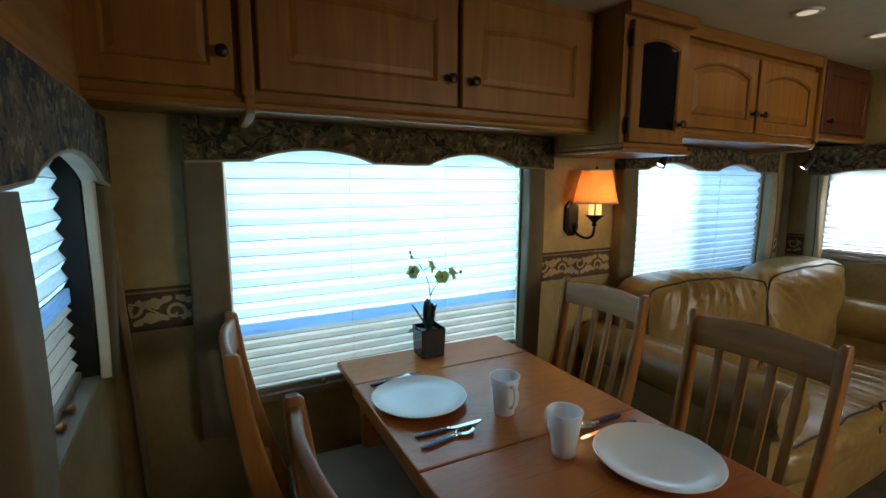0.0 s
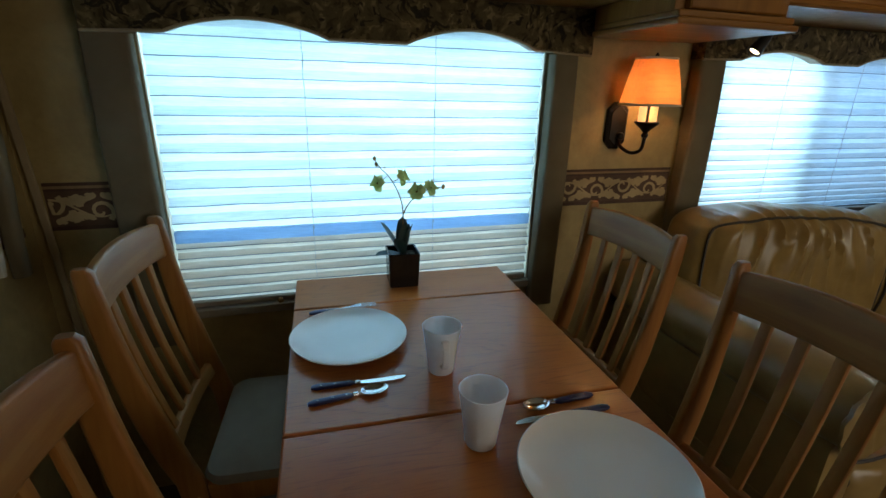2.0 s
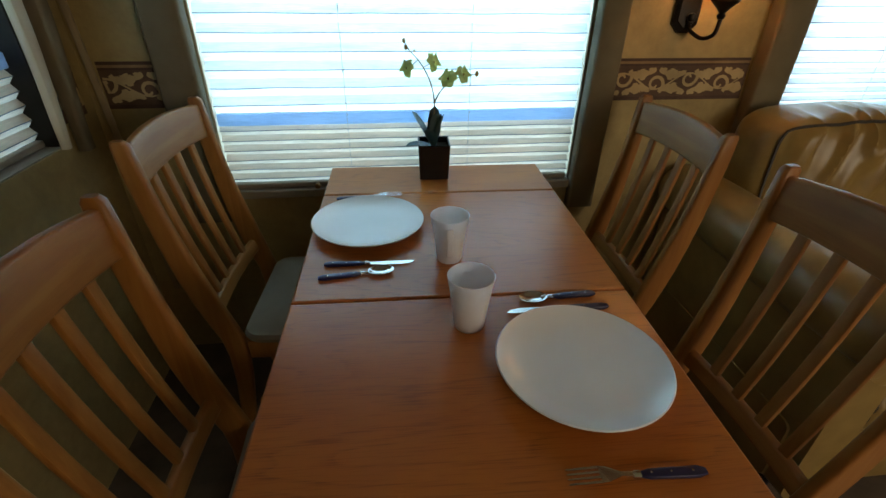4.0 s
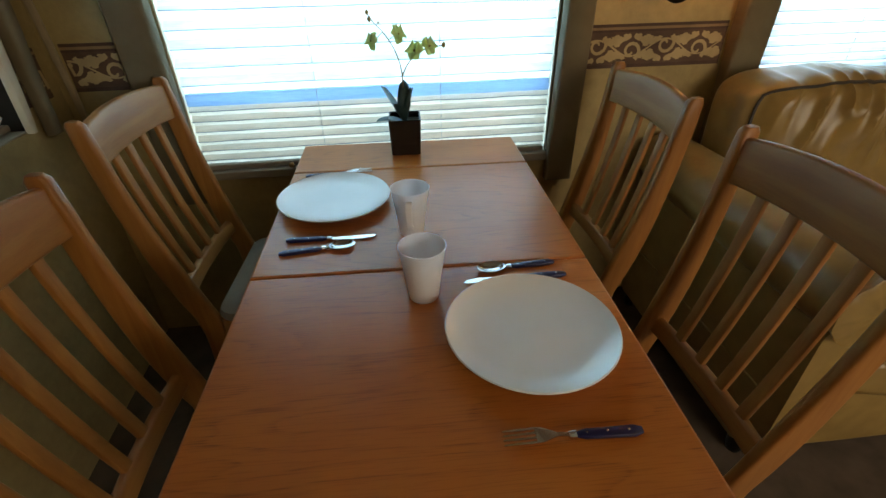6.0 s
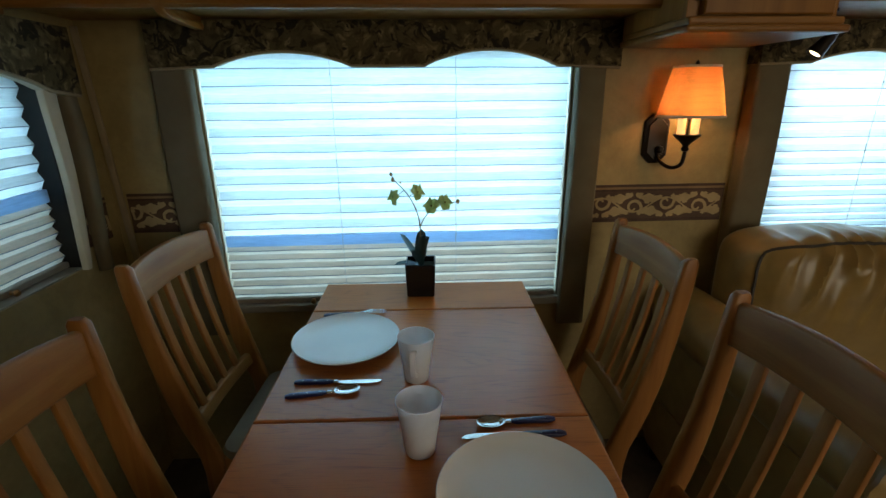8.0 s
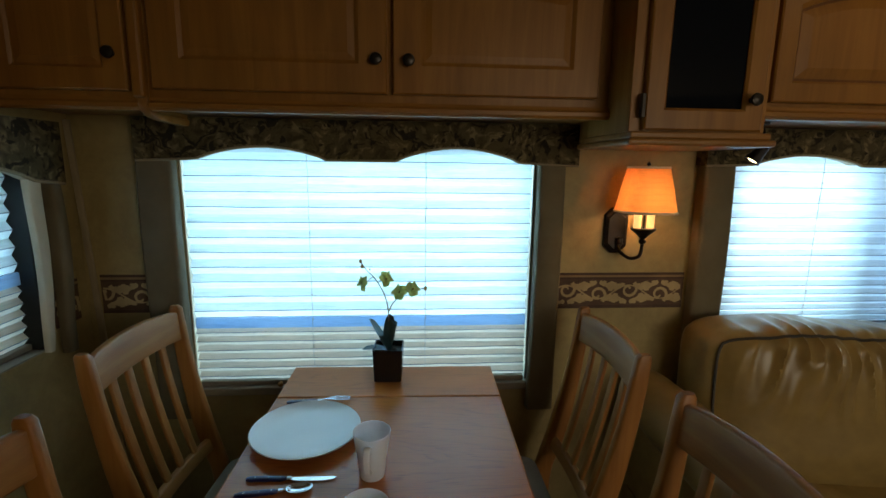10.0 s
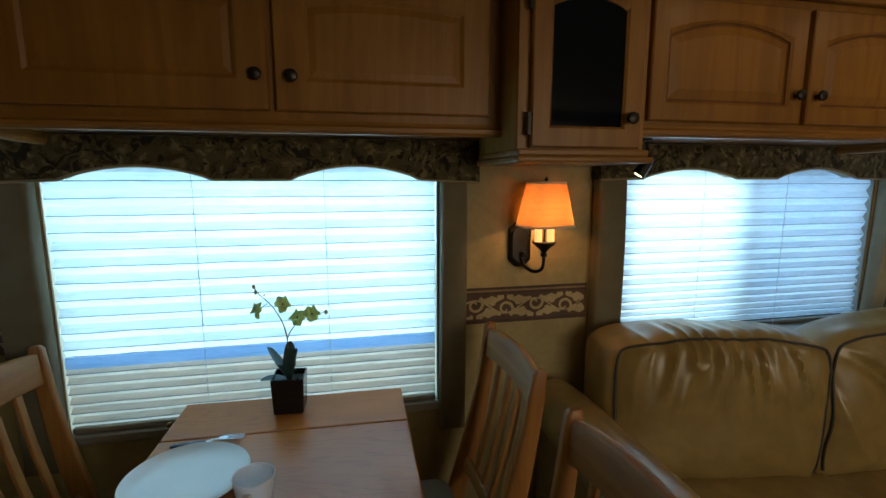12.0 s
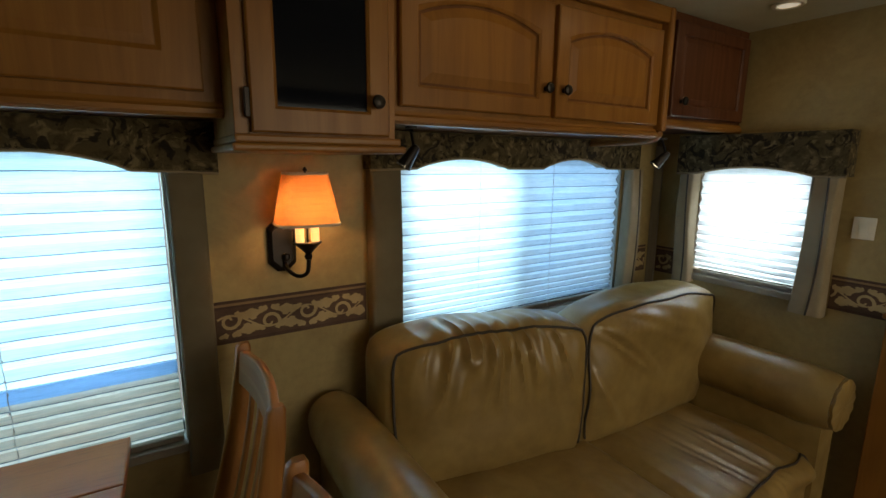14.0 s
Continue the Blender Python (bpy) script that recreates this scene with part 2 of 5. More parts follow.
CHAIR_W = wood("chair_wood", (0.32, 0.138, 0.032), (0.24, 0.092, 0.019), "z", 0.38, 1.0, 0.03)
WALL = wallpaper("mottled_tan_wallpaper", (0.26, 0.188, 0.074), (0.36, 0.27, 0.115))
CEILING_M = plain("ceiling_vinyl", (0.50, 0.46, 0.31), 0.7, 0, 160, 0.06, 0.15)
CARPET = plain("taupe_carpet", (0.085, 0.062, 0.042), 0.95, 0, 700, 0.3, 0.6)
LEAFY = fabric_leafy("leaf_tapestry", (0.085, 0.064, 0.030), (0.19, 0.148, 0.074), (0.017, 0.0135, 0.010))
LINING = plain("cream_lining", (0.52, 0.45, 0.33), 0.8, 0, 600, 0.1, 0.3)
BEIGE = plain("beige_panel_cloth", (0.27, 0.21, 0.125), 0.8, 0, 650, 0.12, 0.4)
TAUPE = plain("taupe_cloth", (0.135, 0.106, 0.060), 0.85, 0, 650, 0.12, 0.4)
BORDER_BG = plain("border_cream", (0.40, 0.295, 0.145), 0.65, 0, 90, 0.25)
BORDER_DK = plain("border_dark", (0.065, 0.030, 0.016), 0.65, 0, 90, 0.3)
BORDER_MID = plain("border_brown", (0.085, 0.043, 0.022), 0.65, 0, 90, 0.3)
BORDER_TAN = plain("border_tan", (0.24, 0.15, 0.07), 0.65, 0, 90, 0.25)
SHADE_UP = shade_cloth("sheer_pleated_cloth", (0.895, 0.95, 0.96), 0.62)
SHADE_LOW = shade_cloth("cream_pleated_cloth", (0.87, 0.74, 0.62), 0.29)
# dark strip colour stands in for the shading along each pleat fold
FOLD_SHADING = shade_cloth("painted_fold_shading", (0.22, 0.26, 0.30), 0.35)
# pale blue of the outdoors coming through is put into the rail colour
SHADE_RAIL = shade_cloth("sky_tinted_rail", (0.60, 0.78, 0.97), 0.58)
VINYL = plain("beige_vinyl_frame", (0.24, 0.21, 0.165), 0.45, 0, 200, 0.06)
CORD = plain("grey_cord", (0.52, 0.52, 0.52), 0.8)
PANE = glass("window_glass")
SCREEN, _nt, _b = material("insect_screen")
_t, _m = _nt.nodes.new("ShaderNodeBsdfTransparent"), _nt.nodes.new("ShaderNodeMixShader")
_m.inputs[0].default_value = 0.30
_t.inputs[0].default_value = (0.78, 0.88, 1.0, 1)
_b.inputs["Base Color"].default_value = (0.05, 0.05, 0.055, 1)
_nt.links.new(_t.outputs[0], _m.inputs[1])
_nt.links.new(_b.outputs[0], _m.inputs[2])
_nt.links.new(_m.outputs[0], _nt.nodes["Material Output"].inputs[0])
DARK_GLASS, _nt, _b = material("smoked_glass")
_b.inputs["Base Color"].default_value = (0.004, 0.005, 0.008, 1)
_b.inputs["Roughness"].default_value = 0.06
_b.inputs["Specular IOR Level"].default_value = 0.10
BRONZE = plain("oiled_bronze", (0.022, 0.018, 0.015), 0.38, 0.7, 120, 0.3, 0.05)
BRASS = plain("aged_brass", (0.32, 0.17, 0.06), 0.35, 0.6, 100, 0.2)
BLACK_CER = plain("black_glazed_ceramic", (0.006, 0.006, 0.008), 0.22, 0, 40, 0.2, 0.01, 0.0)
CHINA = porcelain("thin_white_china", (0.86, 0.86, 0.88), 0.45)
WHITE_CER = plain("white_glazed_ceramic", (0.72, 0.72, 0.71), 0.20, 0, 30, 0.03, 0.0, 0.25)
STEEL = plain("polished_steel", (0.66, 0.65, 0.64), 0.22, 1.0, 200, 0.05, 0.02)
NAVY = plain("navy_handle", (0.008, 0.010, 0.055), 0.3, 0, 200, 0.2, 0.02)
LEATHER = leather("tan_leather", (0.23, 0.146, 0.044), (0.31, 0.203, 0.064))
PIPING = plain("dark_piping", (0.03, 0.022, 0.015), 0.5)
SEATCLOTH = plain("taupe_seat_cloth", (0.17, 0.135, 0.09), 0.9, 0, 700, 0.12, 0.5)
LEAF = plain("orchid_leaf", (0.022, 0.055, 0.055), 0.35, 0, 60, 0.3, 0.05)
STEM = plain("orchid_stem", (0.16, 0.12, 0.05), 0.6)
PETAL = shade_cloth("orchid_petal", (0.76, 0.77, 0.38), 0.6, (200, 200, 200))
PETAL_C = plain("orchid_lip", (0.30, 0.20, 0.06), 0.6)
SOIL = plain("dark_moss", (0.03, 0.03, 0.018), 0.95, 0, 300, 0.4, 0.8)
SWITCH = plain("ivory_plastic", (0.66, 0.6, 0.47), 0.35)
CANDLE = glowing("lit_candle_sleeve", (1.0, 0.62, 0.22), 0.9)
BULB = glowing("small_lit_bulb", (1.0, 0.8, 0.5), 5.0)
PUCK = glowing("frosted_puck_glass", (1.0, 0.88, 0.68), 0.35)
LAMPSHADE = shade_cloth("orange_linen_lampshade", (0.84, 0.35, 0.11), 0.34, (500, 500, 500))


# ---- mesh helpers ----
def part(name, bm, mat, parent=None, label="", smooth=False):
    me = bpy.data.meshes.new(name)
    bmesh.ops.recalc_face_normals(bm, faces=bm.faces)
    if smooth:
        for f in bm.faces:
            f.smooth = True
    bm.to_mesh(me)
    bm.free()
    for mt in (mat if isinstance(mat, (list, tuple)) else [mat]):
        me.materials.append(mt)
    if smooth:
        me.set_sharp_from_angle(angle=radians(40))
    ob = new(name, me)
    ob.parent = parent
    if label:
        ob["label"] = label
    return ob


def thing(name, m, label, category, group="", kind=""):
    ob = new(name)
    ob.empty_display_size = 0.05
    ob.matrix_world = m
    return tagged(ob, label, category, group, kind)


def box(x0, x1, y0, y1, z0, z1, bevel=0.0, bm=None):
    bm = bm or bmesh.new()
    vs = [bm.verts.new((x, y, z)) for x in (x0, x1) for y in (y0, y1) for z in (z0, z1)]
    fs = [bm.faces.new([vs[i] for i in q]) for q in ((0, 1, 3, 2), (4, 6, 7, 5), (0, 4, 5, 1), (2, 3, 7, 6), (0, 2, 6, 4), (1, 5, 7, 3))]
    if bevel:
        es = list({e for f in fs for e in f.edges})
        bmesh.ops.bevel(bm, geom=es, offset=bevel, segments=2, profile=0.5, affect="EDGES")
    return bm


def rrect(a, b, r, n=3):
    """Rounded rectangle of half sizes a, b."""
    r = min(r, a * 0.99, b * 0.99)
    pts = []
    for cx, cy, s in ((a - r, b - r, 0), (r - a, b - r, 90), (r - a, r - b, 180), (a - r, r - b, 270)):
        for k in range(n + 1):
            t = radians(s + 90 * k / n)
            pts.append((cx + r * math.cos(t), cy + r * math.sin(t)))
    return pts


def loft(rings, caps=True, bm=None, closed=True):
    bm = bm or bmesh.new()
    rows = [[bm.verts.new(p) for p in ring] for ring in rings]
    n = len(rows[0])
    for a, b in zip(rows, rows[1:]):
        for i in range(n if closed else n - 1):
            bm.faces.new((a[i], a[(i + 1) % n], b[(i + 1) % n], b[i]))
    if caps:
        bm.faces.new(rows[0])
        bm.faces.new(rows[-1])
    return bm


def tube(path, radius, n=8, bm=None, caps=True):
    """A round tube along a path; radius a number or one per point."""
    pts = [Vector(p) for p in path]
    rs = radius if isinstance(radius, (list, tuple)) else [radius] * len(pts)
    up, rings = None, []
    for i, p in enumerate(pts):
        d = (pts[min(i + 1, len(pts) - 1)] - pts[max(i - 1, 0)]).normalized()
        if up is None:
            up = d.orthogonal().normalized()
        up = (up - d * up.dot(d)).normalized()
        side = d.cross(up)
        rings.append([p + (up * math.cos(2 * math.pi * k / n) + side * math.sin(2 * math.pi * k / n)) * rs[i] for k in range(n)])
    return loft(rings, caps, bm)


def smooth_path(ctrl, n=8):
    """Catmull-Rom through the control points."""
    c = [Vector(p) for p in ctrl]
    c = [c[0] * 2 - c[1]] + c + [c[-1] * 2 - c[-2]]
    out = []
    for i in range(1, len(c) - 2):
        for k in range(n):
            t = k / n
            a, b, d, e = c[i - 1], c[i], c[i + 1], c[i + 2]
            out.append(0.5 * (2 * b + (d - a) * t + (2 * a - 5 * b + 4 * d - e) * t * t + (3 * b - a - 3 * d + e) * t ** 3))
    return out + [c[-2]]


def lathe(profile, n=40, at=(0, 0, 0), bm=None, sx=1.0, sy=1.0):
    bm = bm or bmesh.new()
    rings = [[(at[0] + sx * r * math.cos(2 * math.pi * k / n), at[1] + sy * r * math.sin(2 * math.pi * k / n), at[2] + z) for k in range(n)] for r, z in profile]
    return loft(rings, True, bm)


def slab_xz(poly, y0, y1, bm=None):
    """A flat board whose outline is given in x, z."""
    bm = bm or bmesh.new()
    a = [bm.verts.new((x, y0, z)) for x, z in poly]
    b = [bm.verts.new((x, y1, z)) for x, z in poly]
    bm.faces.new(a)
    bm.faces.new(b)
    for i in range(len(poly)):
        j = (i + 1) % len(poly)
        bm.faces.new((a[i], a[j], b[j], b[i]))
    return bm


# ---- large structure ----
def wall_panel(name, m, length, z1, holes, thick=0.06, mat=WALL, label="tan mottled wallpaper over a thin camper wall"):
    """A wall along local x, its inner face at local y = 0, with openings (x0, x1, z0, z1) cut through."""
    bm = bmesh.new()
    x = 0.0
    for a, b, lo, hi in sorted(holes):
        box(x, a, 0, thick, 0, z1, bm=bm)
        box(a, b, 0, thick, 0, lo, bm=bm)
        box(a, b, 0, thick, hi, z1, bm=bm)
        x = b
    box(x, length, 0, thick, 0, z1, bm=bm)
    ob = part(name, bm, mat)
    ob.matrix_world = m
    return tagged(ob, label, "wall", kind="structure")


ROOM_X0, ROOM_Y0 = -1.7, -1.30
M_BACK = pose(LEFT, BACK, 0)
M_LEFT = pose(LEFT, 0.62, 0, 0, 0, 90)
M_RIGHT = pose(RIGHT, BACK, 0, 0, 0, -90)
W1 = (0.20, 1.405, 0.675, 1.56)
W2 = (2.12, 3.335, 0.86, 1.56)
W3 = (1.275, 1.725, 0.985, 1.53)
W4 = (1.12, 1.765, 0.905, 1.50)
wall_panel("wall_back", M_BACK, RIGHT - LEFT, CEIL, [(W1[0] - LEFT, W1[1] - LEFT, W1[2], W1[3]), (W2[0] - LEFT, W2[1] - LEFT, W2[2], W2[3])])
wall_panel("wall_left", M_LEFT, BACK - 0.62, CEIL, [(W4[0] - 0.62, W4[1] - 0.62, W4[2], W4[3])], 0.10)
wall_panel("wall_right", M_RIGHT, BACK - ROOM_Y0, CEIL, [(BACK - W3[1], BACK - W3[0], W3[2], W3[3])])
# unseen walls, darkened to cut bounce light; wall_front opens for the rear lamp
wall_panel("wall_left_return", pose(ROOM_X0, 0.62, 0), LEFT - ROOM_X0, CEIL, [], mat=WOOD_DK, label="unseen camper wall, dark wood added to cut bounce light")
wall_panel("wall_far_left", pose(ROOM_X0, ROOM_Y0, 0, 0, 0, 90), 0.62 - ROOM_Y0, CEIL, [], mat=WOOD_DK, label="unseen camper wall, dark wood added to cut bounce light")
wall_panel("wall_front", pose(RIGHT, ROOM_Y0, 0, 0, 0, 180), RIGHT - ROOM_X0, CEIL, [(0.25, 1.85, 0.75, 1.95)], mat=WOOD_DK, label="unseen camper wall, dark wood added to cut bounce light")

def l_shaped(z0, z1):
    bm = box(ROOM_X0 - 0.06, RIGHT + 0.06, ROOM_Y0 - 0.06, 0.68, z0, z1)
    return box(LEFT - 0.10, RIGHT + 0.06, 0.68, BACK + 0.06, z0, z1, bm=bm)


tagged(part("floor", l_shaped(-0.05, 0), CARPET), "taupe low-pile carpet floor in shadow", "floor", kind="structure")
tagged(part("ceiling", l_shaped(CEIL, CEIL + 0.05), CEILING_M), "cream vinyl camper ceiling", "ceiling", kind="structure")
gm = bmesh.new()
bmesh.ops.create_grid(gm, x_segments=1, y_segments=1, size=400)
ground = part("ground", gm, plain("gravel_lot", (0.3, 0.28, 0.25), 0.9, 0, 40, 0.2, 0.5))
ground.location.z = -0.9
tagged(ground, "pale gravel lot outside the camper", "ground", kind="structure")

# corner mouldings; the strip in the slide-out's corner leans out towards its foot
lean = [[(x + a, 1.945 + c, z) for a, c in rrect(0.010, 0.006, 0.004, 2)] for x, z in ((-0.119, 1.60), (-0.119, 1.58), (-0.100, 1.2), (-0.078, 0.75), (-0.060, 0.30))]
tagged(part("corner_trim", loft(lean), BEIGE), "narrow beige vinyl strip leaning in the wall corner", "trim", kind="structure")
bm = box(RIGHT - 0.014, RIGHT, BACK - 0.012, BACK - 0.001, 0.0, 1.60, 0.002)
box(RIGHT - 0.012, RIGHT - 0.001, BACK - 0.045, BACK - 0.012, 0.0, 1.60, 0.002, bm)
tagged(part("corner_trim", bm, VINYL), "narrow beige vinyl strip in the wall corner", "trim", kind="structure")


# ---- wallpaper border ----
def leaf_poly(bm, u, v, ang, length, width, lift, n=7, lim=None):
    ca, sa = math.cos(ang), math.sin(ang)
    edge = []
    for s in (1, -1):
        ks = range(n + 1) if s == 1 else range(n - 1, 0, -1)
        for k in ks:
            t = k / n
            w = s * width * math.sin(math.pi * t ** 0.8) * (1 + 0.35 * math.sin(9 * t))
            edge.append((t * length, w))
    pts = [(u + a * ca - b * sa, v + a * sa + b * ca) for a, b in edge]
    if lim:
        pts = [(min(max(p, lim[0]), lim[1]), min(max(q, lim[2]), lim[3])) for p, q in pts]
    bm.faces.new([bm.verts.new((p, -lift, q)) for p, q in pts])


def ribbon(bm, pts, width, lift):
    prev = None
    for i, (u, v) in enumerate(pts):
        a, b = pts[max(i - 1, 0)], pts[min(i + 1, len(pts) - 1)]
        d = Vector((b[0] - a[0], b[1] - a[1])).normalized()
        w = width * (1 - 0.5 * i / len(pts))
        now = (bm.verts.new((u - d.y * w, -lift, v + d.x * w)), bm.verts.new((u + d.y * w, -lift, v - d.x * w)))
        if prev:
            bm.faces.new((prev[0], prev[1], now[1], now[0]))
        prev = now


def border(m, length, z0=0.957, z1=1.092, phase=0.0):
    root = thing("wallpaper_border", m, "wallpaper border of cream scrolling leaves on dark brown", "trim", "wallpaper borders", "structure")
    part("border_ground", box(0, length, -0.0015, -0.0003, z0 + 0.012, z1 - 0.024), BORDER_MID, root)
    b = box(0, length, -0.0025, -0.0003, z0, z0 + 0.012)
    box(0, length, -0.0025, -0.0003, z1 - 0.009, z1, bm=b)
    box(0, length, -0.0025, -0.0003, z1 - 0.024, z1 - 0.017, bm=b)
    part("border_edge", b, BORDER_DK, root, "dark brown printed edge bands")
    part("border_stripe", box(0, length, -0.0022, -0.0003, z1 - 0.017, z1 - 0.009), BORDER_TAN, root, "thin tan stripe")
    bm = bmesh.new()
    lo, hi = z0 + 0.016, z1 - 0.028
    mid, rep = (lo + hi) / 2, 0.236
    inside = lambda u, v: 0.003 < u < length - 0.003 and lo < v < hi
    lim = (0.003, length - 0.003, lo - 0.002, hi + 0.002)
    vine = [(k * 0.006, mid + 0.026 * math.sin(2 * math.pi * (k * 0.006 + phase) / rep)) for k in range(1, int(length / 0.006))]
    ribbon(bm, vine, 0.0034, 0.0026)
    k = -2
    while k * rep / 2 - phase < length + rep:
        s = 1 if k % 2 else -1
        c = k * rep / 2 - phase + rep / 4
        # a curl in each hollow of the vine, acanthus leaves fanning from its root on either side
        curl = [(c + (0.034 - 0.0019 * i) * math.cos(0.46 * i - 0.9), mid - s * 0.010 + s * (0.034 - 0.0019 * i) * math.sin(0.46 * i - 0.9)) for i in range(16)]
        curl = [p for p in curl if inside(*p)]
        if len(curl) > 3:
            ribbon(bm, curl, 0.0062, 0.0030)
        for turn in (1, -1):
            for j, (du, dv, ang, ln, wd) in enumerate(((0.030, 0.030, -0.35, 0.050, 0.0125), (0.040, 0.006, 0.75, 0.044, 0.0115), (0.038, -0.010, -0.75, 0.046, 0.0120), (0.070, 0.020, 0.35, 0.036, 0.010), (0.066, -0.022, -0.25, 0.044, 0.0105), (0.004, 0.034, 0.2, 0.030, 0.009))):
                u, v, a = c + turn * du, mid + s * dv, s * ang if turn == 1 else math.pi - s * ang
                if 0.0 < u < length and 0.0 < u + ln * math.cos(a) < length:
                    leaf_poly(bm, u, v, a, ln, wd, 0.0027 + 0.00015 * j, 7, lim)
        k += 1
    part("border_scroll", bm, BORDER_BG, root, "cream scrolling leaf print")
    return root


border(pose(LEFT + 0.045, BACK, 0), 0.185, phase=0.05)
border(pose(1.50, BACK, 0), 0.485, phase=0.02)
border(pose(3.43, BACK, 0), 0.14, phase=0.03)
border(pose(LEFT, 1.803, 0, 0, 0, 90), 0.114, phase=0.09)
border(pose(RIGHT, BACK - 0.047, 0, 0, 0, -90), 0.1, phase=0.02)
border(pose(RIGHT, 1.165, 0, 0, 0, -90), 0.185, phase=0.07)


# ---- windows, shades, valances ----
def window(name, m, w, z0, z1, label, deep=0.0, screen=None, jamb=None, casing=False, split=False, edge=0.038):
    root = thing(name, m, label, "window", "", "structure")
    t, yo = 0.022, 0.062 + deep
    for a, b in ((0.0, edge), (w - edge, w)):
        part("outer_frame", box(a, b, yo + 0.005, yo + 0.03, z0, z1, 0.003), BRONZE, root, "dark outer frame")
    for a, b in ((z0, z0 + 0.03), (z1 - 0.03, z1)):
        part("outer_frame", box(edge, w - edge, yo + 0.005, yo + 0.03, a, b, 0.003), BRONZE, root)
    if screen:
        part("insect_screen", box(screen, w - 0.02, yo + 0.04, yo + 0.042, z0, z1), SCREEN, root, "grey insect screen over one half")
    for nm, bm in (("window_frame", box(0.0015, t * 0.35, 0.002, yo, z0 + 0.002, z1 - 0.002, 0.003)), ("window_frame", box(w - t * 0.35, w - 0.0015, 0.002, yo, z0 + 0.002, z1 - 0.002, 0.003)),
                   ("window_frame", box(t * 0.35, w - t * 0.35, 0.004, yo, z1 - t, z1 - 0.002, 0.003)), ("window_sill", box(0.002, w - 0.002, 0.002, yo - 0.004, z0 + 0.001, z0 + 0.004) if casing else box(-0.02, w + 0.02, -0.022, yo - 0.004, z0 - 0.026, z0 + 0.003, 0.004))):
        part(nm, bm, jamb if jamb and nm == "window_frame" else VINYL, root)
    if casing:
        rings = []
        for k in range(16):
            # narrows to its foot, bowing a little outwards at mid height
            q = k / 15
            hw, bow = 0.009 + 0.016 * q ** 0.6, 0.010 * math.sin(math.pi * (1 - q)) ** 2
            rings.append([(w - 0.022 + hw + bow + a, -0.013 + c, z0 + (1.428 - z0) * q) for a, c in rrect(hw, 0.011, 0.005, 2)])
        part("casing", loft(rings), LINING, root, "pale curved casing strip", True)
    if split:
        part("mullion", box(w / 2 - 0.014, w / 2 + 0.014, yo - 0.014, yo, z0 + 0.004, z1 - t, 0.002), VINYL, root)
    for a, b in ((t, w / 2 - 0.014), (w / 2 + 0.014, w - t)) if split else ((t, w - t),):
        p = part("pane", box(a, b, yo - 0.009, yo - 0.005, z0 + 0.002, z1 - t), PANE, root)
        p.visible_shadow = False
    return root


def pleats(bm, w, z_top, z_bot, pitch, depth, y, stacked=0.0):
    """Zigzag cloth between two heights, as one sheet; painted shading strips follow every inner edge."""
    n = max(1, round((z_top - z_bot) / pitch))
    step = (z_top - z_bot) / n
    cols = 24
    rows = []
    for i in range(2 * n + 1):
        q = i / (2 * n)
        q += stacked * q * (1 - q)  # folds crowd together towards the foot of a part-raised shade
        z = z_top - (z_top - z_bot) * q
        yy = y - (depth if i % 2 else 0)
        rows.append([bm.verts.new((w * c / cols, yy + 0.0016 * noise.noise((c * 0.7, i * 1.3, w)), z + (0.0022 if not stacked else 0.001) * noise.noise((c * 0.35, i * 2.1, 7)))) for c in range(cols + 1)])
    for a, b in zip(rows, rows[1:]):
        for c in range(cols):
            bm.faces.new((a[c], a[c + 1], b[c + 1], b[c]))
    return rows[1::2], rows[2::2]


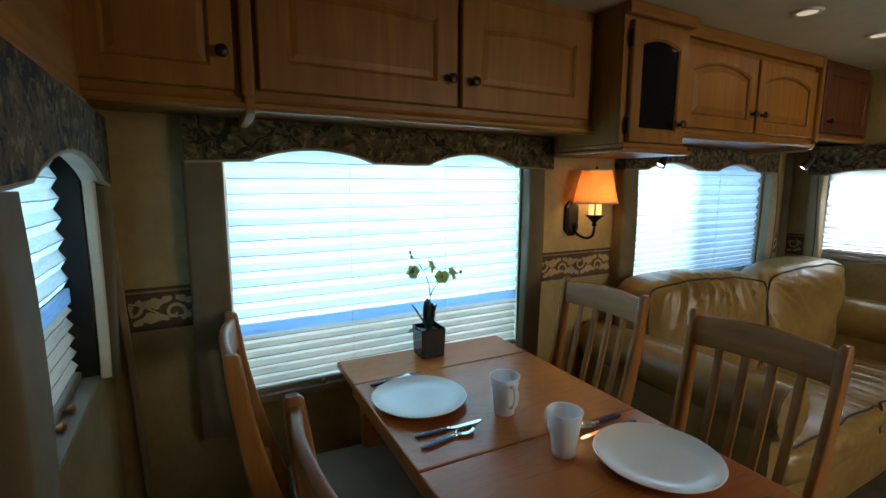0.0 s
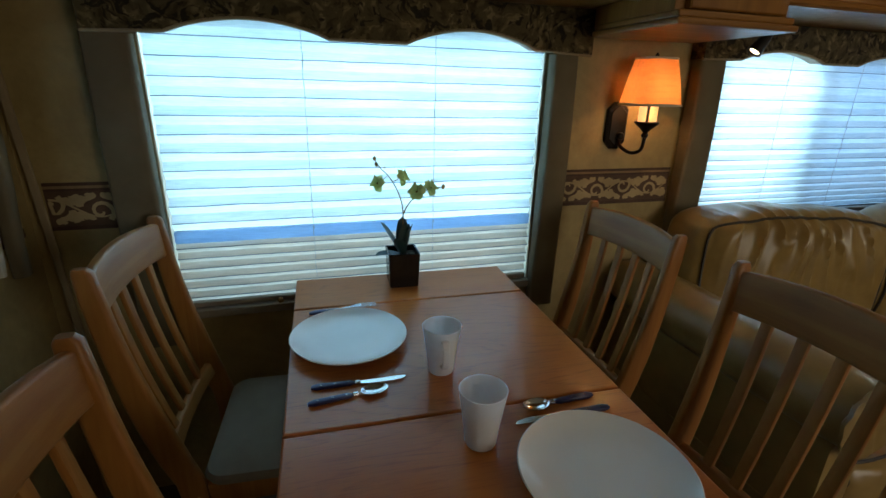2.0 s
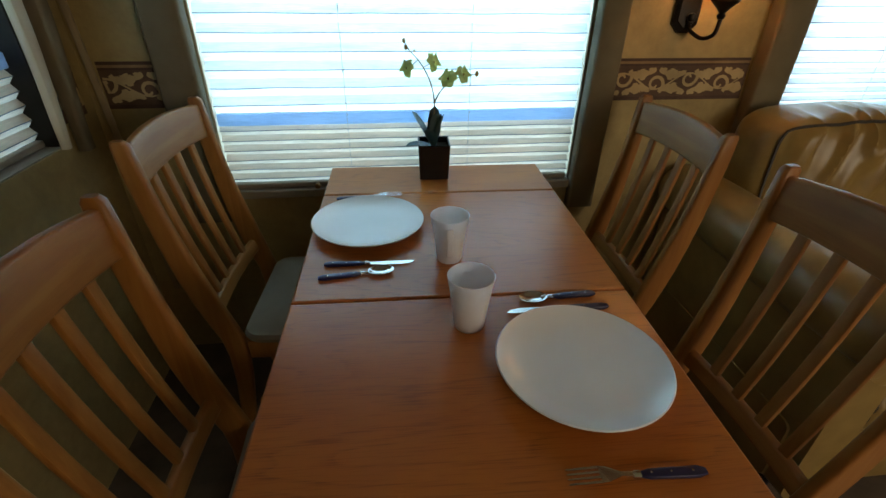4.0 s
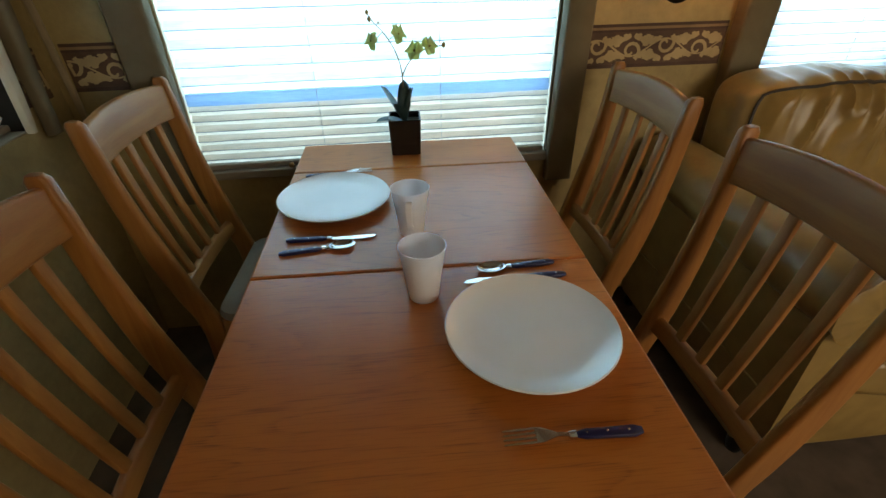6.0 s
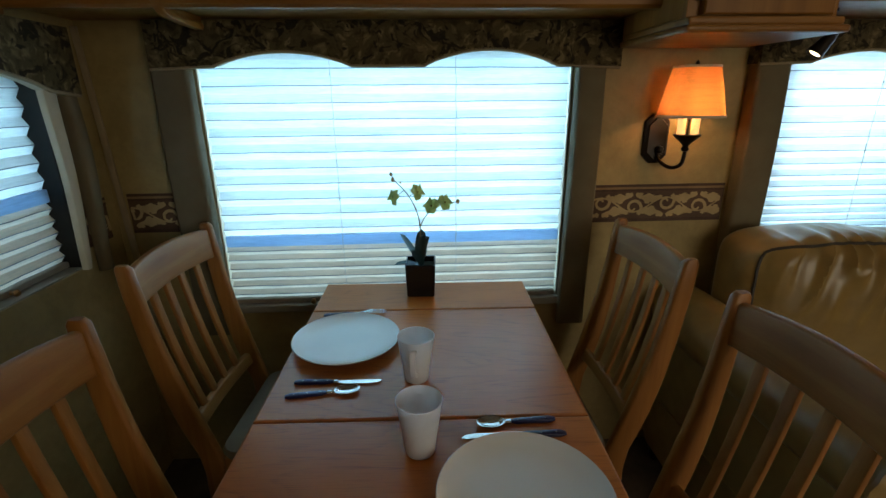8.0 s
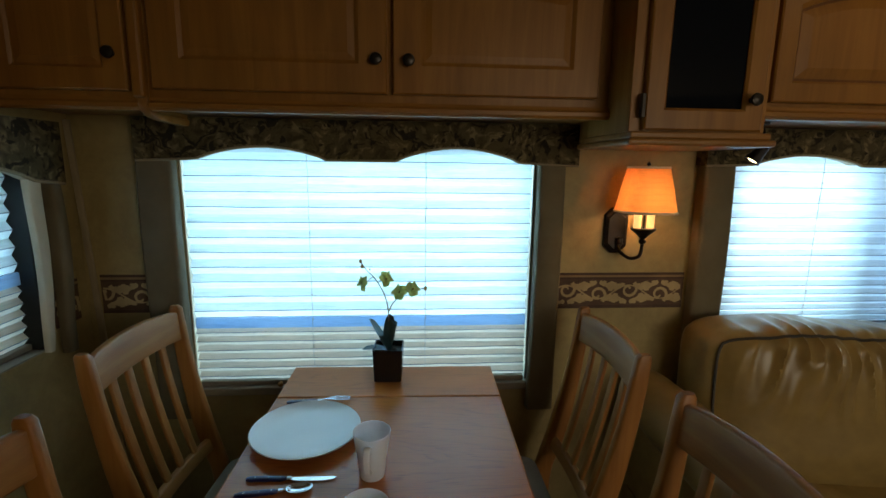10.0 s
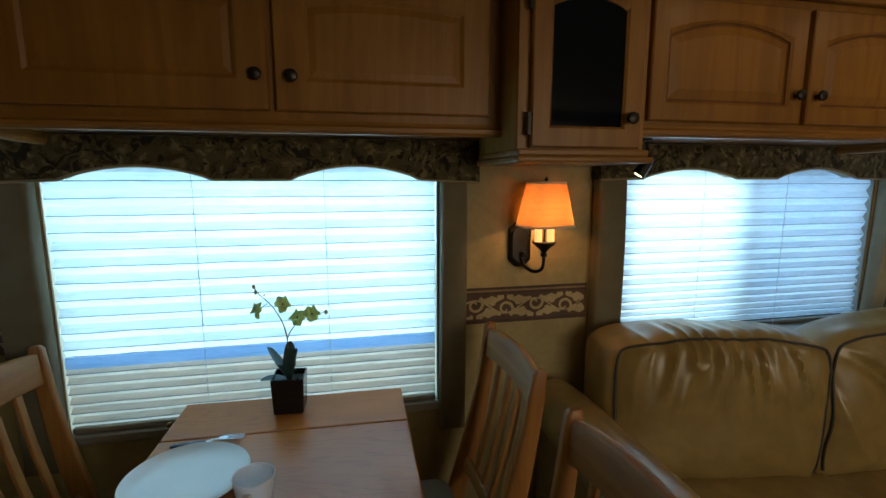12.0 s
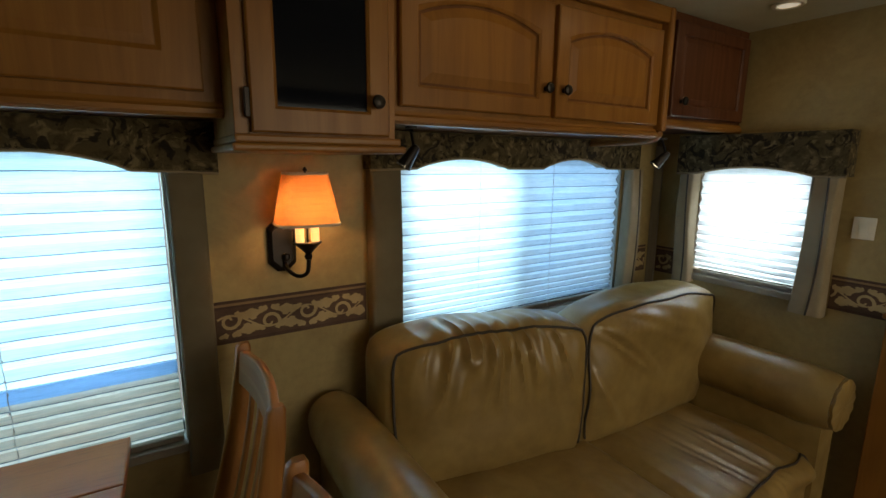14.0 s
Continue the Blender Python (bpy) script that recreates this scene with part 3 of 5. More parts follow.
def shade(m, w, z_top, z_rail, z_bot, cords, label, deep=0.0, pulls=(), gap=0.004):
    root = thing("pleated_shade", m, label, "window shade", "pleated shades")
    g = gap
    mm = Matrix.Translation((g, 0, 0))
    ww = w - 2 * g

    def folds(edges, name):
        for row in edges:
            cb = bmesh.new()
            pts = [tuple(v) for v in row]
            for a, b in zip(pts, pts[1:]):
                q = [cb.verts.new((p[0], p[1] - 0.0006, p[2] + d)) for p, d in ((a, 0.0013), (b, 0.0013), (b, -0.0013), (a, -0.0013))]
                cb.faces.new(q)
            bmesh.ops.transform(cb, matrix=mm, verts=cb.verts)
            part(name, cb, FOLD_SHADING, root)

    has_rail = z_rail is not None
    z_rail = z_rail or z_bot + 0.006
    for nm, a, b, pitch, mat in (("upper_cloth", z_top, z_rail + 0.019, 0.0505 if has_rail else 0.042, SHADE_UP), ("lower_cloth", z_rail - 0.019, z_bot + 0.018, 0.035, SHADE_LOW)):
        if a - b < 0.03:
            continue
        bm = bmesh.new()
        inner, _o = pleats(bm, ww, a, b, pitch, 0.015, 0.016 + deep, 0.0 if has_rail else 0.55)
        edges = [[v.co.copy() for v in r] for r in inner]
        bmesh.ops.transform(bm, matrix=mm, verts=bm.verts)
        part(nm, bm, mat, root, "sheer white pleated cloth" if nm == "upper_cloth" else "denser cream pleated cloth")
        folds(edges, "fold_shading_strip")
    if has_rail:
        part("middle_rail", box(g, w - g, 0.001 + deep, 0.014 + deep, z_rail - 0.0195, z_rail + 0.0195, 0.004), SHADE_RAIL, root, "rail joining the two cloths, outdoor blue painted in")
    part("bottom_rail", box(g, w - g, -0.004 + deep, 0.018 + deep, z_bot, z_bot + 0.018, 0.004), VINYL, root)
    for px_ in pulls:
        pb_ = lathe([(0.002, 0), (0.006, 0.002), (0.005, 0.008), (0.009, 0.013), (0.010, 0.018), (0.006, 0.023), (0.001, 0.024)], 12)
        bmesh.ops.transform(pb_, matrix=pose(px_, -0.004 + deep, z_bot + 0.009, 90), verts=pb_.verts)
        part("pull_knob", pb_, BRASS, root, "small brass pull knob", True)
    for cx in cords:
        pts = [(cx + 0.0012 * math.sin(k * 1.9), -0.005, z_top - (z_top - z_bot) * k / 30) for k in range(31)]
        part("cord", tube(pts, 0.0011, 5), CORD, root)
        for k in range(1, int((z_top - z_bot) / 0.0455)):
            zk = z_top - k * 0.0455 + 0.006 * math.sin(k * 2.3)
            part("cord_loop", lathe([(0.0006, -0.004), (0.0017, -0.003), (0.002, 0), (0.0017, 0.003), (0.0006, 0.004)], 6, (cx + 0.0012 * math.sin(k * 2.8), -0.006, zk)), CORD, root)
    return root


def arch_profile(w, z_top, ends, dips):
    """Outline of a scalloped board: dips are (x0, x1, z_base, z_peak)."""
    pts = [(0, z_top), (0, ends)]
    for x0, x1, zb, zp in dips:
        for k in range(15):
            t = k / 14
            pts.append((x0 + (x1 - x0) * t, zb + (zp - zb) * math.sin(math.pi * t) ** 0.8))
    pts += [(w, ends), (w, z_top)]
    return pts


def valance(m, w, z_top, ends, dips, depth, label, legs=(), lit_legs_from=None):
    root = thing("window_valance", m, label, "valance", "window valances")
    poly = arch_profile(w, z_top, ends, dips)
    part("front_board", slab_xz(poly, -depth, -depth + 0.012), LEAFY, root)
    for a in (0.0, w - 0.012):
        part("end_board", box(a, a + 0.012, -depth + 0.012, -0.001, ends, z_top, 0.002), LEAFY, root)
    low = [(x, -depth + 0.006, z) for x, z in poly[1:-1]]
    part("piping", tube(low, 0.0065, 6), BEIGE, root, "beige piping along the scalloped edge")
    bm = bmesh.new()
    lining = [(x, z) for x, z in poly[1:-1]]
    prev = None
    for x, z in lining:
        now = (bm.verts.new((x, -depth + 0.010, z + 0.001)), bm.verts.new((x, -0.002, z + 0.001)), bm.verts.new((x, -0.002, z + 0.009)), bm.verts.new((x, -depth + 0.010, z + 0.009)))
        if prev:
            for i in range(4):
                bm.faces.new((prev[i], prev[(i + 1) % 4], now[(i + 1) % 4], now[i]))
        prev = now
    part("underside_lining", bm, LINING, root, "cream lining under the scallops")
    for x0, x1, zb, flare in legs:
        rings, welt = [], []
        for k in range(13):
            t = k / 12
            z = ends - 0.002 - (ends - zb) * t
            f = flare * (t ** 2.2)
            a, b = (x0, x1 + f) if flare > 0 else (x0 + f, x1)
            cx, hw = (a + b) / 2, (b - a) / 2
            dd = depth * 0.42 + 0.004 * math.sin(5 * t)
            welt.append((cx + 0.18 * hw + 0.010 * math.sin(math.pi * t), -2 * dd - 0.001, z))
            rings.append([(cx + px + 0.004 * math.sin(px * 90 + t), -dd - 0.001 + py, z) for px, py in rrect(hw, dd, 0.012, 3)])
        # panels beyond this x carry the window light as a paler cloth colour
        light = lit_legs_from and x0 > lit_legs_from
        leg = part("side_panel", loft(rings), BEIGE if light else TAUPE, root, "padded side panel, window light painted in as beige" if light else "padded taupe side panel", True)
        if light:
            part("piping", tube(welt, 0.004, 6), PIPING, leg, "dark piping")
    return root


# ivory jambs put the daylight on this reveal into their colour
window("window_1", pose(W1[0], BACK, 0), W1[1] - W1[0], W1[2], W1[3], "wide camper window behind a drawn shade", jamb=SWITCH, edge=0.006)
shade(pose(W1[0], BACK, 0), W1[1] - W1[0], W1[3], 0.914, W1[2] + 0.005, (0.42, 0.82), "white pleated day shade drawn over the dinette window", 0.0, (0.30, 0.92), 0.013)
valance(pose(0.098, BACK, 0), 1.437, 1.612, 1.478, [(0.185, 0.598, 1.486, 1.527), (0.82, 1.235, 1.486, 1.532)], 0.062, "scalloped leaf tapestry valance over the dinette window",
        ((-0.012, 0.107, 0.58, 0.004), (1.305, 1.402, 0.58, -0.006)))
window("window_2", pose(W2[0], BACK, 0), W2[1] - W2[0], W2[2], W2[3], "wide camper window behind the sofa", 0.0, 0.52, split=True)
shade(pose(W2[0], BACK, 0), W2[1] - W2[0] - 0.02, W2[3], None, W2[2] + 0.005, (0.355, 0.75), "white pleated day shade drawn over the sofa window")
valance(pose(1.985, BACK, 0), 1.39, 1.612, 1.485, [(0.175, 0.58, 1.49, 1.526), (0.77, 1.16, 1.49, 1.53)], 0.066, "scalloped leaf tapestry valance over the sofa window",
        ((0.002, 0.122, 0.60, 0.006), (1.355, 1.445, 0.60, -0.03)), 1.0)
window("window_3", pose(RIGHT, W3[1], 0, 0, 0, -90), W3[1] - W3[0], W3[2], W3[3], "small camper window in the end wall")
shade(pose(RIGHT, W3[1], 0, 0, 0, -90), W3[1] - W3[0], W3[3], None, W3[2] + 0.005, (), "white pleated shade drawn over the small end window")
valance(pose(RIGHT, 1.80, 0, 0, 0, -90), 0.65, 1.64, 1.47, [(0.10, 0.55, 1.472, 1.503)], 0.08, "leaf tapestry valance with one arch over the end window",
        ((0.012, 0.08, 0.95, 0.02), (0.545, 0.635, 0.925, -0.03)), 0.001)
# bronze jambs put the shade of this deep recess into their colour
window("window_4", pose(LEFT, W4[0], 0, 0, 0, 90), W4[1] - W4[0], W4[2], W4[3], "camper window in the side wall of the dinette", 0.045, None, BRONZE, True)
shade(pose(LEFT, W4[0], 0, 0, 0, 90), W4[1] - W4[0], W4[3], 1.13, W4[2] + 0.005, (), "white pleated shade drawn over the side window", 0.045, (0.33, 0.42))
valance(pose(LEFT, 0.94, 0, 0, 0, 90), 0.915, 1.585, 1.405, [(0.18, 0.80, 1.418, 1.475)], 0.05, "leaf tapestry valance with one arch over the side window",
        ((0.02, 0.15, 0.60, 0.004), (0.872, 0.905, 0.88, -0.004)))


# ---- cabinets ----
def door_loop(x0, x1, z0, z1, rise, n=12):
    """Outline with an arched top, z1 being the height at its corners."""
    pts = [(x0, z0), (x1, z0)]
    pts += [(x1 + (x0 - x1) * k / n, z1 + rise * (1 - (2 * k / n - 1) ** 2)) for k in range(n + 1)]
    return pts


def cab_door(root, x0, x1, z0, z1, y, knob, panel=True, rise=0.045, st=0.062, hinge=None, flat=False, wood_mat=None):
    """A framed door whose front face is at y; the knob sits at (x, z)."""
    th = 0.02
    inner = door_loop(x0 + st, x1 - st, z0 + st, z1 - st - rise, rise)
    outer = [(x0, z0), (x1, z0)] + [(x1 + (x0 - x1) * k / 12, z1) for k in range(13)]
    bm = bmesh.new()
    mid = [((a[0] * 0.12 + b[0] * 0.88), (a[1] * 0.12 + b[1] * 0.88)) for a, b in zip(outer, inner)]
    small = [(x + (0.004 if abs(x - x0) < 1e-6 else -0.004 if abs(x - x1) < 1e-6 else 0), z + (0.004 if abs(z - z0) < 1e-6 else -0.004 if abs(z - z1) < 1e-6 else 0)) for x, z in outer]
    rings = [[(x, y + th, z) for x, z in inner], [(x, y + th, z) for x, z in outer], [(x, y + 0.004, z) for x, z in outer], [(x, y, z) for x, z in small],
             [(x, y, z) for x, z in mid], [(x, y + 0.006, z) for x, z in inner], [(x, y + th, z) for x, z in inner]]
    loft(rings, False, bm)
    bmesh.ops.remove_doubles(bm, verts=bm.verts, dist=1e-5)
    door = part("door", bm, wood_mat or WOOD_Z, root)
    cx, cz = (x0 + x1) / 2, (z0 + z1) / 2

    def shrunk(d):
        hw, hh = (x1 - x0) / 2 - st, (z1 - z0) / 2 - st
        return [(cx + (x - cx) * (hw - d) / hw, cz + (z - cz) * (hh - d) / hh) for x, z in inner]

    if panel and flat:
        rings = [[(x, y + 0.017, z) for x, z in inner], [(x, y + 0.0085, z) for x, z in inner], [(x, y + 0.0085, z) for x, z in shrunk(0.003)], [(x, y + 0.0045, z) for x, z in shrunk(0.020)]]
        part("raised_panel", loft(rings), wood_mat or WOOD_Z, door)
    elif panel:
        rings = [[(x, y + 0.017, z) for x, z in inner], [(x, y + 0.012, z) for x, z in inner], [(x, y + 0.012, z) for x, z in shrunk(0.006)], [(x, y + 0.003, z) for x, z in shrunk(0.034)]]
        part("raised_panel", loft(rings), WOOD_Z, door)
        part("dark_groove_ring", loft([[(x, y + 0.0116, z) for x, z in shrunk(-0.0005)], [(x, y + 0.0112, z) for x, z in shrunk(0.0075)]], False), GROOVE_DARK, door, "dark ring in the groove round the panel")
    else:
        part("glass_pane", loft([[(x, y + 0.014, z) for x, z in inner], [(x, y + 0.010, z) for x, z in inner]]), DARK_GLASS, door, "smoked dark glass pane")
    kx, kz = knob
    prof = [(0.004, 0), (0.0075, 0.001), (0.006, 0.006), (0.005, 0.010), (0.009, 0.013), (0.0145, 0.017), (0.0165, 0.021), (0.0145, 0.026), (0.007, 0.029), (0.001, 0.0295)]
    kb = lathe(prof, 16)
    bmesh.ops.transform(kb, matrix=pose(kx, y, kz, 90), verts=kb.verts)
    part("knob", kb, BRONZE, door, "dark bronze round knob", True)
    for hz in (hinge or ()):
        hb = box(x0 - 0.012, x0 - 0.001, y - 0.003, y + 0.012, hz - 0.03, hz + 0.03, 0.002)
        part("hinge", hb, BRONZE, door, "dark bronze hinge")
    return door


def rail_profile(root, x0, x1, y, z, h, proud, name="light_rail"):
    """A moulded strip along the bottom of a cabinet."""
    prof = [(0, 0), (-proud * 0.5, 0.001), (-proud, h * 0.25), (-proud, h * 0.55), (-proud * 0.55, h * 0.75), (-proud * 0.4, h), (0.012, h), (0.012, 0)]
    part(name, loft([[(x, y + a, z + b) for a, b in prof] for x in (x0, x1)]), WOOD_X, root)


def build_cabinet(label, x0, x1, y, z0, z1, doors, rail=0.02, extra=None, body=None):
    """A wall cabinet: carcass behind y + 0.02, doors in front of it; all laid out in room measures, then moved under its root."""
    root = thing("wall_cabinet", pose(0, 0, 0), label, "cabinet", "wall cabinets")
    part("carcass", box(x0, x1, y + 0.021, BACK - 0.001, z0 + 0.012, z1, 0.002), body or WOOD_Z, root)
    if rail:
        rail_profile(root, x0, x1, y + 0.019, z0, 0.034, rail)
    for d in doors:
        cab_door(root, **d)
    if extra:
        extra(root)
    base = Matrix.Translation(((x0 + x1) / 2, BACK, z0))
    for o in root.children:
        o.data.transform(base.inverted())
        for c in o.children:
            c.data.transform(base.inverted())
    root.matrix_world = base
    return root


Y1, YG, Y2 = 1.668, 1.530, 1.572
TOPZ = CEIL - 0.001


def corbel(root):
    path = smooth_path([(0.262, Y1 + 0.002, 1.652), (0.263, Y1 + 0.004, 1.625), (0.264, Y1 + 0.03, 1.602), (0.265, Y1 + 0.10, 1.594), (0.265, BACK - 0.07, 1.592)], 5)
    rings = [[(p.x + a, p.y + b * 0.3, p.z + b) for a, b in rrect(0.013, 0.010, 0.005, 2)] for p in path]
    part("corner_bracket", loft(rings), WOOD_Z, root, "curved wooden end bracket", True)
    side = [(Y1 + 0.006, 1.640), (Y1 + 0.010, 1.622), (Y1 + 0.034, 1.604), (Y1 + 0.10, 1.596), (BACK - 0.072, 1.594), (BACK - 0.072, 1.617), (Y1 + 0.022, 1.617), (Y1 + 0.020, 1.640)]
    part("side_board", loft([[(x, a, b) for a, b in side] for x in (0.2535, 0.2745)]), WOOD_Y, root, "curved lower edge of the side board")
    part("end_stile", box(0.243, 0.275, Y1 - 0.012, Y1 + 0.021, 1.636, TOPZ, 0.008), WOOD_Z, root)


build_cabinet("honey wood overhead cabinet with one arched-panel door", LEFT + 0.001, 0.2415, Y1, 1.606, TOPZ,
              [dict(x0=LEFT + 0.02, x1=0.228, z0=1.655, z1=2.02, y=Y1, knob=(0.199, 1.745), rise=0.015, flat=True)], 0.012)
build_cabinet("honey wood overhead cabinet with two doors above the dinette", 0.2425, 1.5300, Y1, 1.606, TOPZ,
              [dict(x0=0.288, x1=0.902, z0=1.662, z1=2.02, y=Y1, knob=(0.873, 1.748), st=0.085, rise=0.015, flat=True), dict(x0=0.918, x1=1.492, z0=1.662, z1=2.02, y=Y1, knob=(0.96, 1.747), st=0.085, rise=0.015, flat=True)], 0.016, corbel)


def glass_base(root):
    part("base_moulding", box(1.519, 1.918, YG - 0.014, BACK - 0.07, 1.530, 1.5475, 0.006), WOOD_X, root)
    part("base_moulding", box(1.526, 1.908, YG - 0.004, BACK - 0.07, 1.5475, 1.566, 0.005), WOOD_X, root)
    part("crown", box(1.524, 1.908, YG - 0.012, YG + 0.02, 2.02, TOPZ, 0.006), WOOD_X, root)


build_cabinet("projecting honey wood cabinet with a smoked glass door", 1.5310, 1.9035, YG, 1.548, TOPZ,
              [dict(x0=1.562, x1=1.880, z0=1.570, z1=2.005, y=YG, knob=(1.842, 1.648), panel=False, st=0.056, rise=0.026, hinge=(1.63, 1.94))], 0, glass_base)


def cab2_extra(root):
    part("end_post", box(3.008, 3.038, Y2 - 0.016, Y2 + 0.03, 1.63, TOPZ, 0.010), WOOD_Z, root)
    path = smooth_path([(3.022, Y2 + 0.002, 1.646), (3.022, Y2 + 0.004, 1.622), (3.021, Y2 + 0.03, 1.602), (3.020, Y2 + 0.10, 1.594), (3.020, BACK - 0.075, 1.592)], 5)
    rings = [[(p.x + a, p.y + b * 0.3, p.z + b) for a, b in rrect(0.013, 0.010, 0.005, 2)] for p in path]
    part("corner_bracket", loft(rings), WOOD_Z, root, "curved wooden end bracket", True)
    side = [(Y2 + 0.006, 1.640), (Y2 + 0.010, 1.622), (Y2 + 0.034, 1.604), (Y2 + 0.10, 1.596), (BACK - 0.076, 1.594), (BACK - 0.076, 1.617), (Y2 + 0.022, 1.617), (Y2 + 0.020, 1.640)]
    part("side_board", loft([[(x, a, b) for a, b in side] for x in (3.0095, 3.0305)]), WOOD_Y, root, "curved lower edge of the side board")
    part("crown", box(1.906, 3.04, Y2 - 0.008, Y2 + 0.02, 2.01, TOPZ, 0.006), WOOD_X, root)


build_cabinet("honey wood overhead cabinet with two arched doors above the sofa", 1.9045, 3.0395, Y2, 1.606, TOPZ,
              [dict(x0=1.932, x1=2.452, z0=1.652, z1=1.985, y=Y2, knob=(2.425, 1.735), rise=0.042, st=0.056), dict(x0=2.474, x1=2.998, z0=1.652, z1=1.985, y=Y2, knob=(2.503, 1.735), rise=0.042, st=0.056)], 0.018, cab2_extra)
build_cabinet("corner cabinet with a plain door, its shade painted in as dark wood", 3.0405, RIGHT - 0.001, 1.56, 1.645, TOPZ,
              [dict(x0=3.06, x1=3.58, z0=1.69, z1=2.03, y=1.56, knob=(3.112, 1.745), rise=0.0, st=0.05, flat=True, wood_mat=SHADED_WOOD)], 0.012, None, SHADED_WOOD)
# cabinet over the side window
over = thing("wall_cabinet", pose(LEFT, 1.3, 1.636), "plain honey wood cabinet above the side window", "cabinet", "wall cabinets")
part("carcass", box(0.001, 0.03, -0.65, 0.366, -0.030, CEIL - 1.637, 0.004), WOOD_Y, over)
part("light_rail", box(0.001, 0.04, -0.65, 0.366, -0.048, -0.031, 0.005), WOOD_Y, over)

# ---- lamps ----
def recessed_light(x, y):
    r = thing("ceiling_light", pose(x, y, CEIL), "small round recessed ceiling light with a white rim", "ceiling light", "recessed ceiling lights")
    part("rim", lathe([(0.034, -0.001), (0.036, -0.008), (0.048, -0.008), (0.052, -0.004), (0.052, -0.001)], 28), SWITCH, r, "", True)
    part("lens", lathe([(0.001, -0.006), (0.033, -0.006), (0.033, -0.002), (0.001, -0.002)], 28), PUCK, r, "frosted glass lens")


# a fixture for every spot, the two unseen added ones included
for sx_, sy_ in SPOTS:
    recessed_light(sx_, sy_)

SX, SY = 1.762, 1.868
sconce = thing("wall_sconce", pose(SX, BACK, 1.25), "lit bronze candle sconce with an orange linen shade", "wall lamp")
IB = Matrix.Translation((SX, BACK, 1.25)).inverted()


def spart(name, bm, mat, label="", smooth=False, parent=None):
    bmesh.ops.transform(bm, matrix=IB, verts=bm.verts)
    return part(name, bm, mat, parent or sconce, label, smooth)


def octagon(cx, cz, a, b, c):
    return [(cx + x, cz + z) for x, z in ((a - c, -b), (a, -b + c), (a, b - c), (a - c, b), (c - a, b), (-a, b - c), (-a, c - b), (c - a, -b))]


pb = bmesh.new()
loft([[(x, BACK - y, z) for x, z in octagon(1.705, 1.25, 0.042 - i, 0.082 - i, 0.026)] for y, i in ((0.001, 0), (0.010, 0), (0.014, 0.006), (0.016, 0.010), (0.020, 0.012))], True, pb)
spart("backplate", pb, BRONZE, "octagonal bronze backplate")
arm = smooth_path([(1.708, BACK - 0.018, 1.205), (1.712, 1.925, 1.178), (1.735, 1.895, 1.160), (1.757, 1.873, 1.172), (1.762, 1.868, 1.205), (1.762, 1.868, 1.235)], 7)
spart("arm", tube(arm, 0.0062, 10), BRONZE, "", True)
spart("cup", lathe([(0.004, -0.03), (0.010, -0.028), (0.013, -0.02), (0.008, -0.012), (0.018, 0.0), (0.034, 0.014), (0.042, 0.022), (0.040, 0.026), (0.004, 0.024)], 28, (SX, SY, 1.245)), BRONZE, "", True)
spart("knuckle", lathe([(0.002, -0.014), (0.010, -0.010), (0.013, 0), (0.010, 0.010), (0.002, 0.014)], 20, (1.712, 1.935, 1.215)), BRONZE, "", True)
for dx in (-0.023, 0.023):
    spart("candle_sleeve", lathe([(0.001, 0), (0.0125, 0), (0.0125, 0.052), (0.001, 0.052)], 18, (SX + dx, SY, 1.270)), CANDLE, "glowing cream candle sleeve", True)
spart("post", tube([(SX, SY, 1.26), (SX, SY, 1.488)], 0.003, 8), BRONZE)
spart("finial", lathe([(0.002, 0), (0.006, 0.002), (0.007, 0.006), (0.003, 0.012), (0.001, 0.014)], 12, (SX, SY, 1.480)), BRONZE, "", True)


def shade_ring(a, z, n=6):
    return [(SX + 0.0 + x, SY + y * 0.9, z) for x, y in rrect(a, a, a * 0.62, n)]


sb = loft([shade_ring(0.091, 1.326), shade_ring(0.0845, 1.36), shade_ring(0.075, 1.41), shade_ring(0.061, 1.474)], False)
shd = spart("shade", sb, LAMPSHADE, "tapered orange linen shade", True)
spart("rim", loft([shade_ring(0.0925, 1.323), shade_ring(0.0935, 1.327), shade_ring(0.0915, 1.331), shade_ring(0.0895, 1.327), shade_ring(0.0925, 1.323)], False), LINING, "cream bound edge", True, shd)
spart("rim", loft([shade_ring(0.062, 1.471), shade_ring(0.063, 1.475), shade_ring(0.061, 1.478), shade_ring(0.0595, 1.475), shade_ring(0.062, 1.471)], False), LINING, "", True, shd)

# unseen disc, added to keep the lamp's light off the wall above
spart("light_stop_disc", loft([shade_ring(0.058, 1.470), shade_ring(0.058, 1.472)]), LAMPSHADE, "added linen disc holding light off the wall above", False, shd)


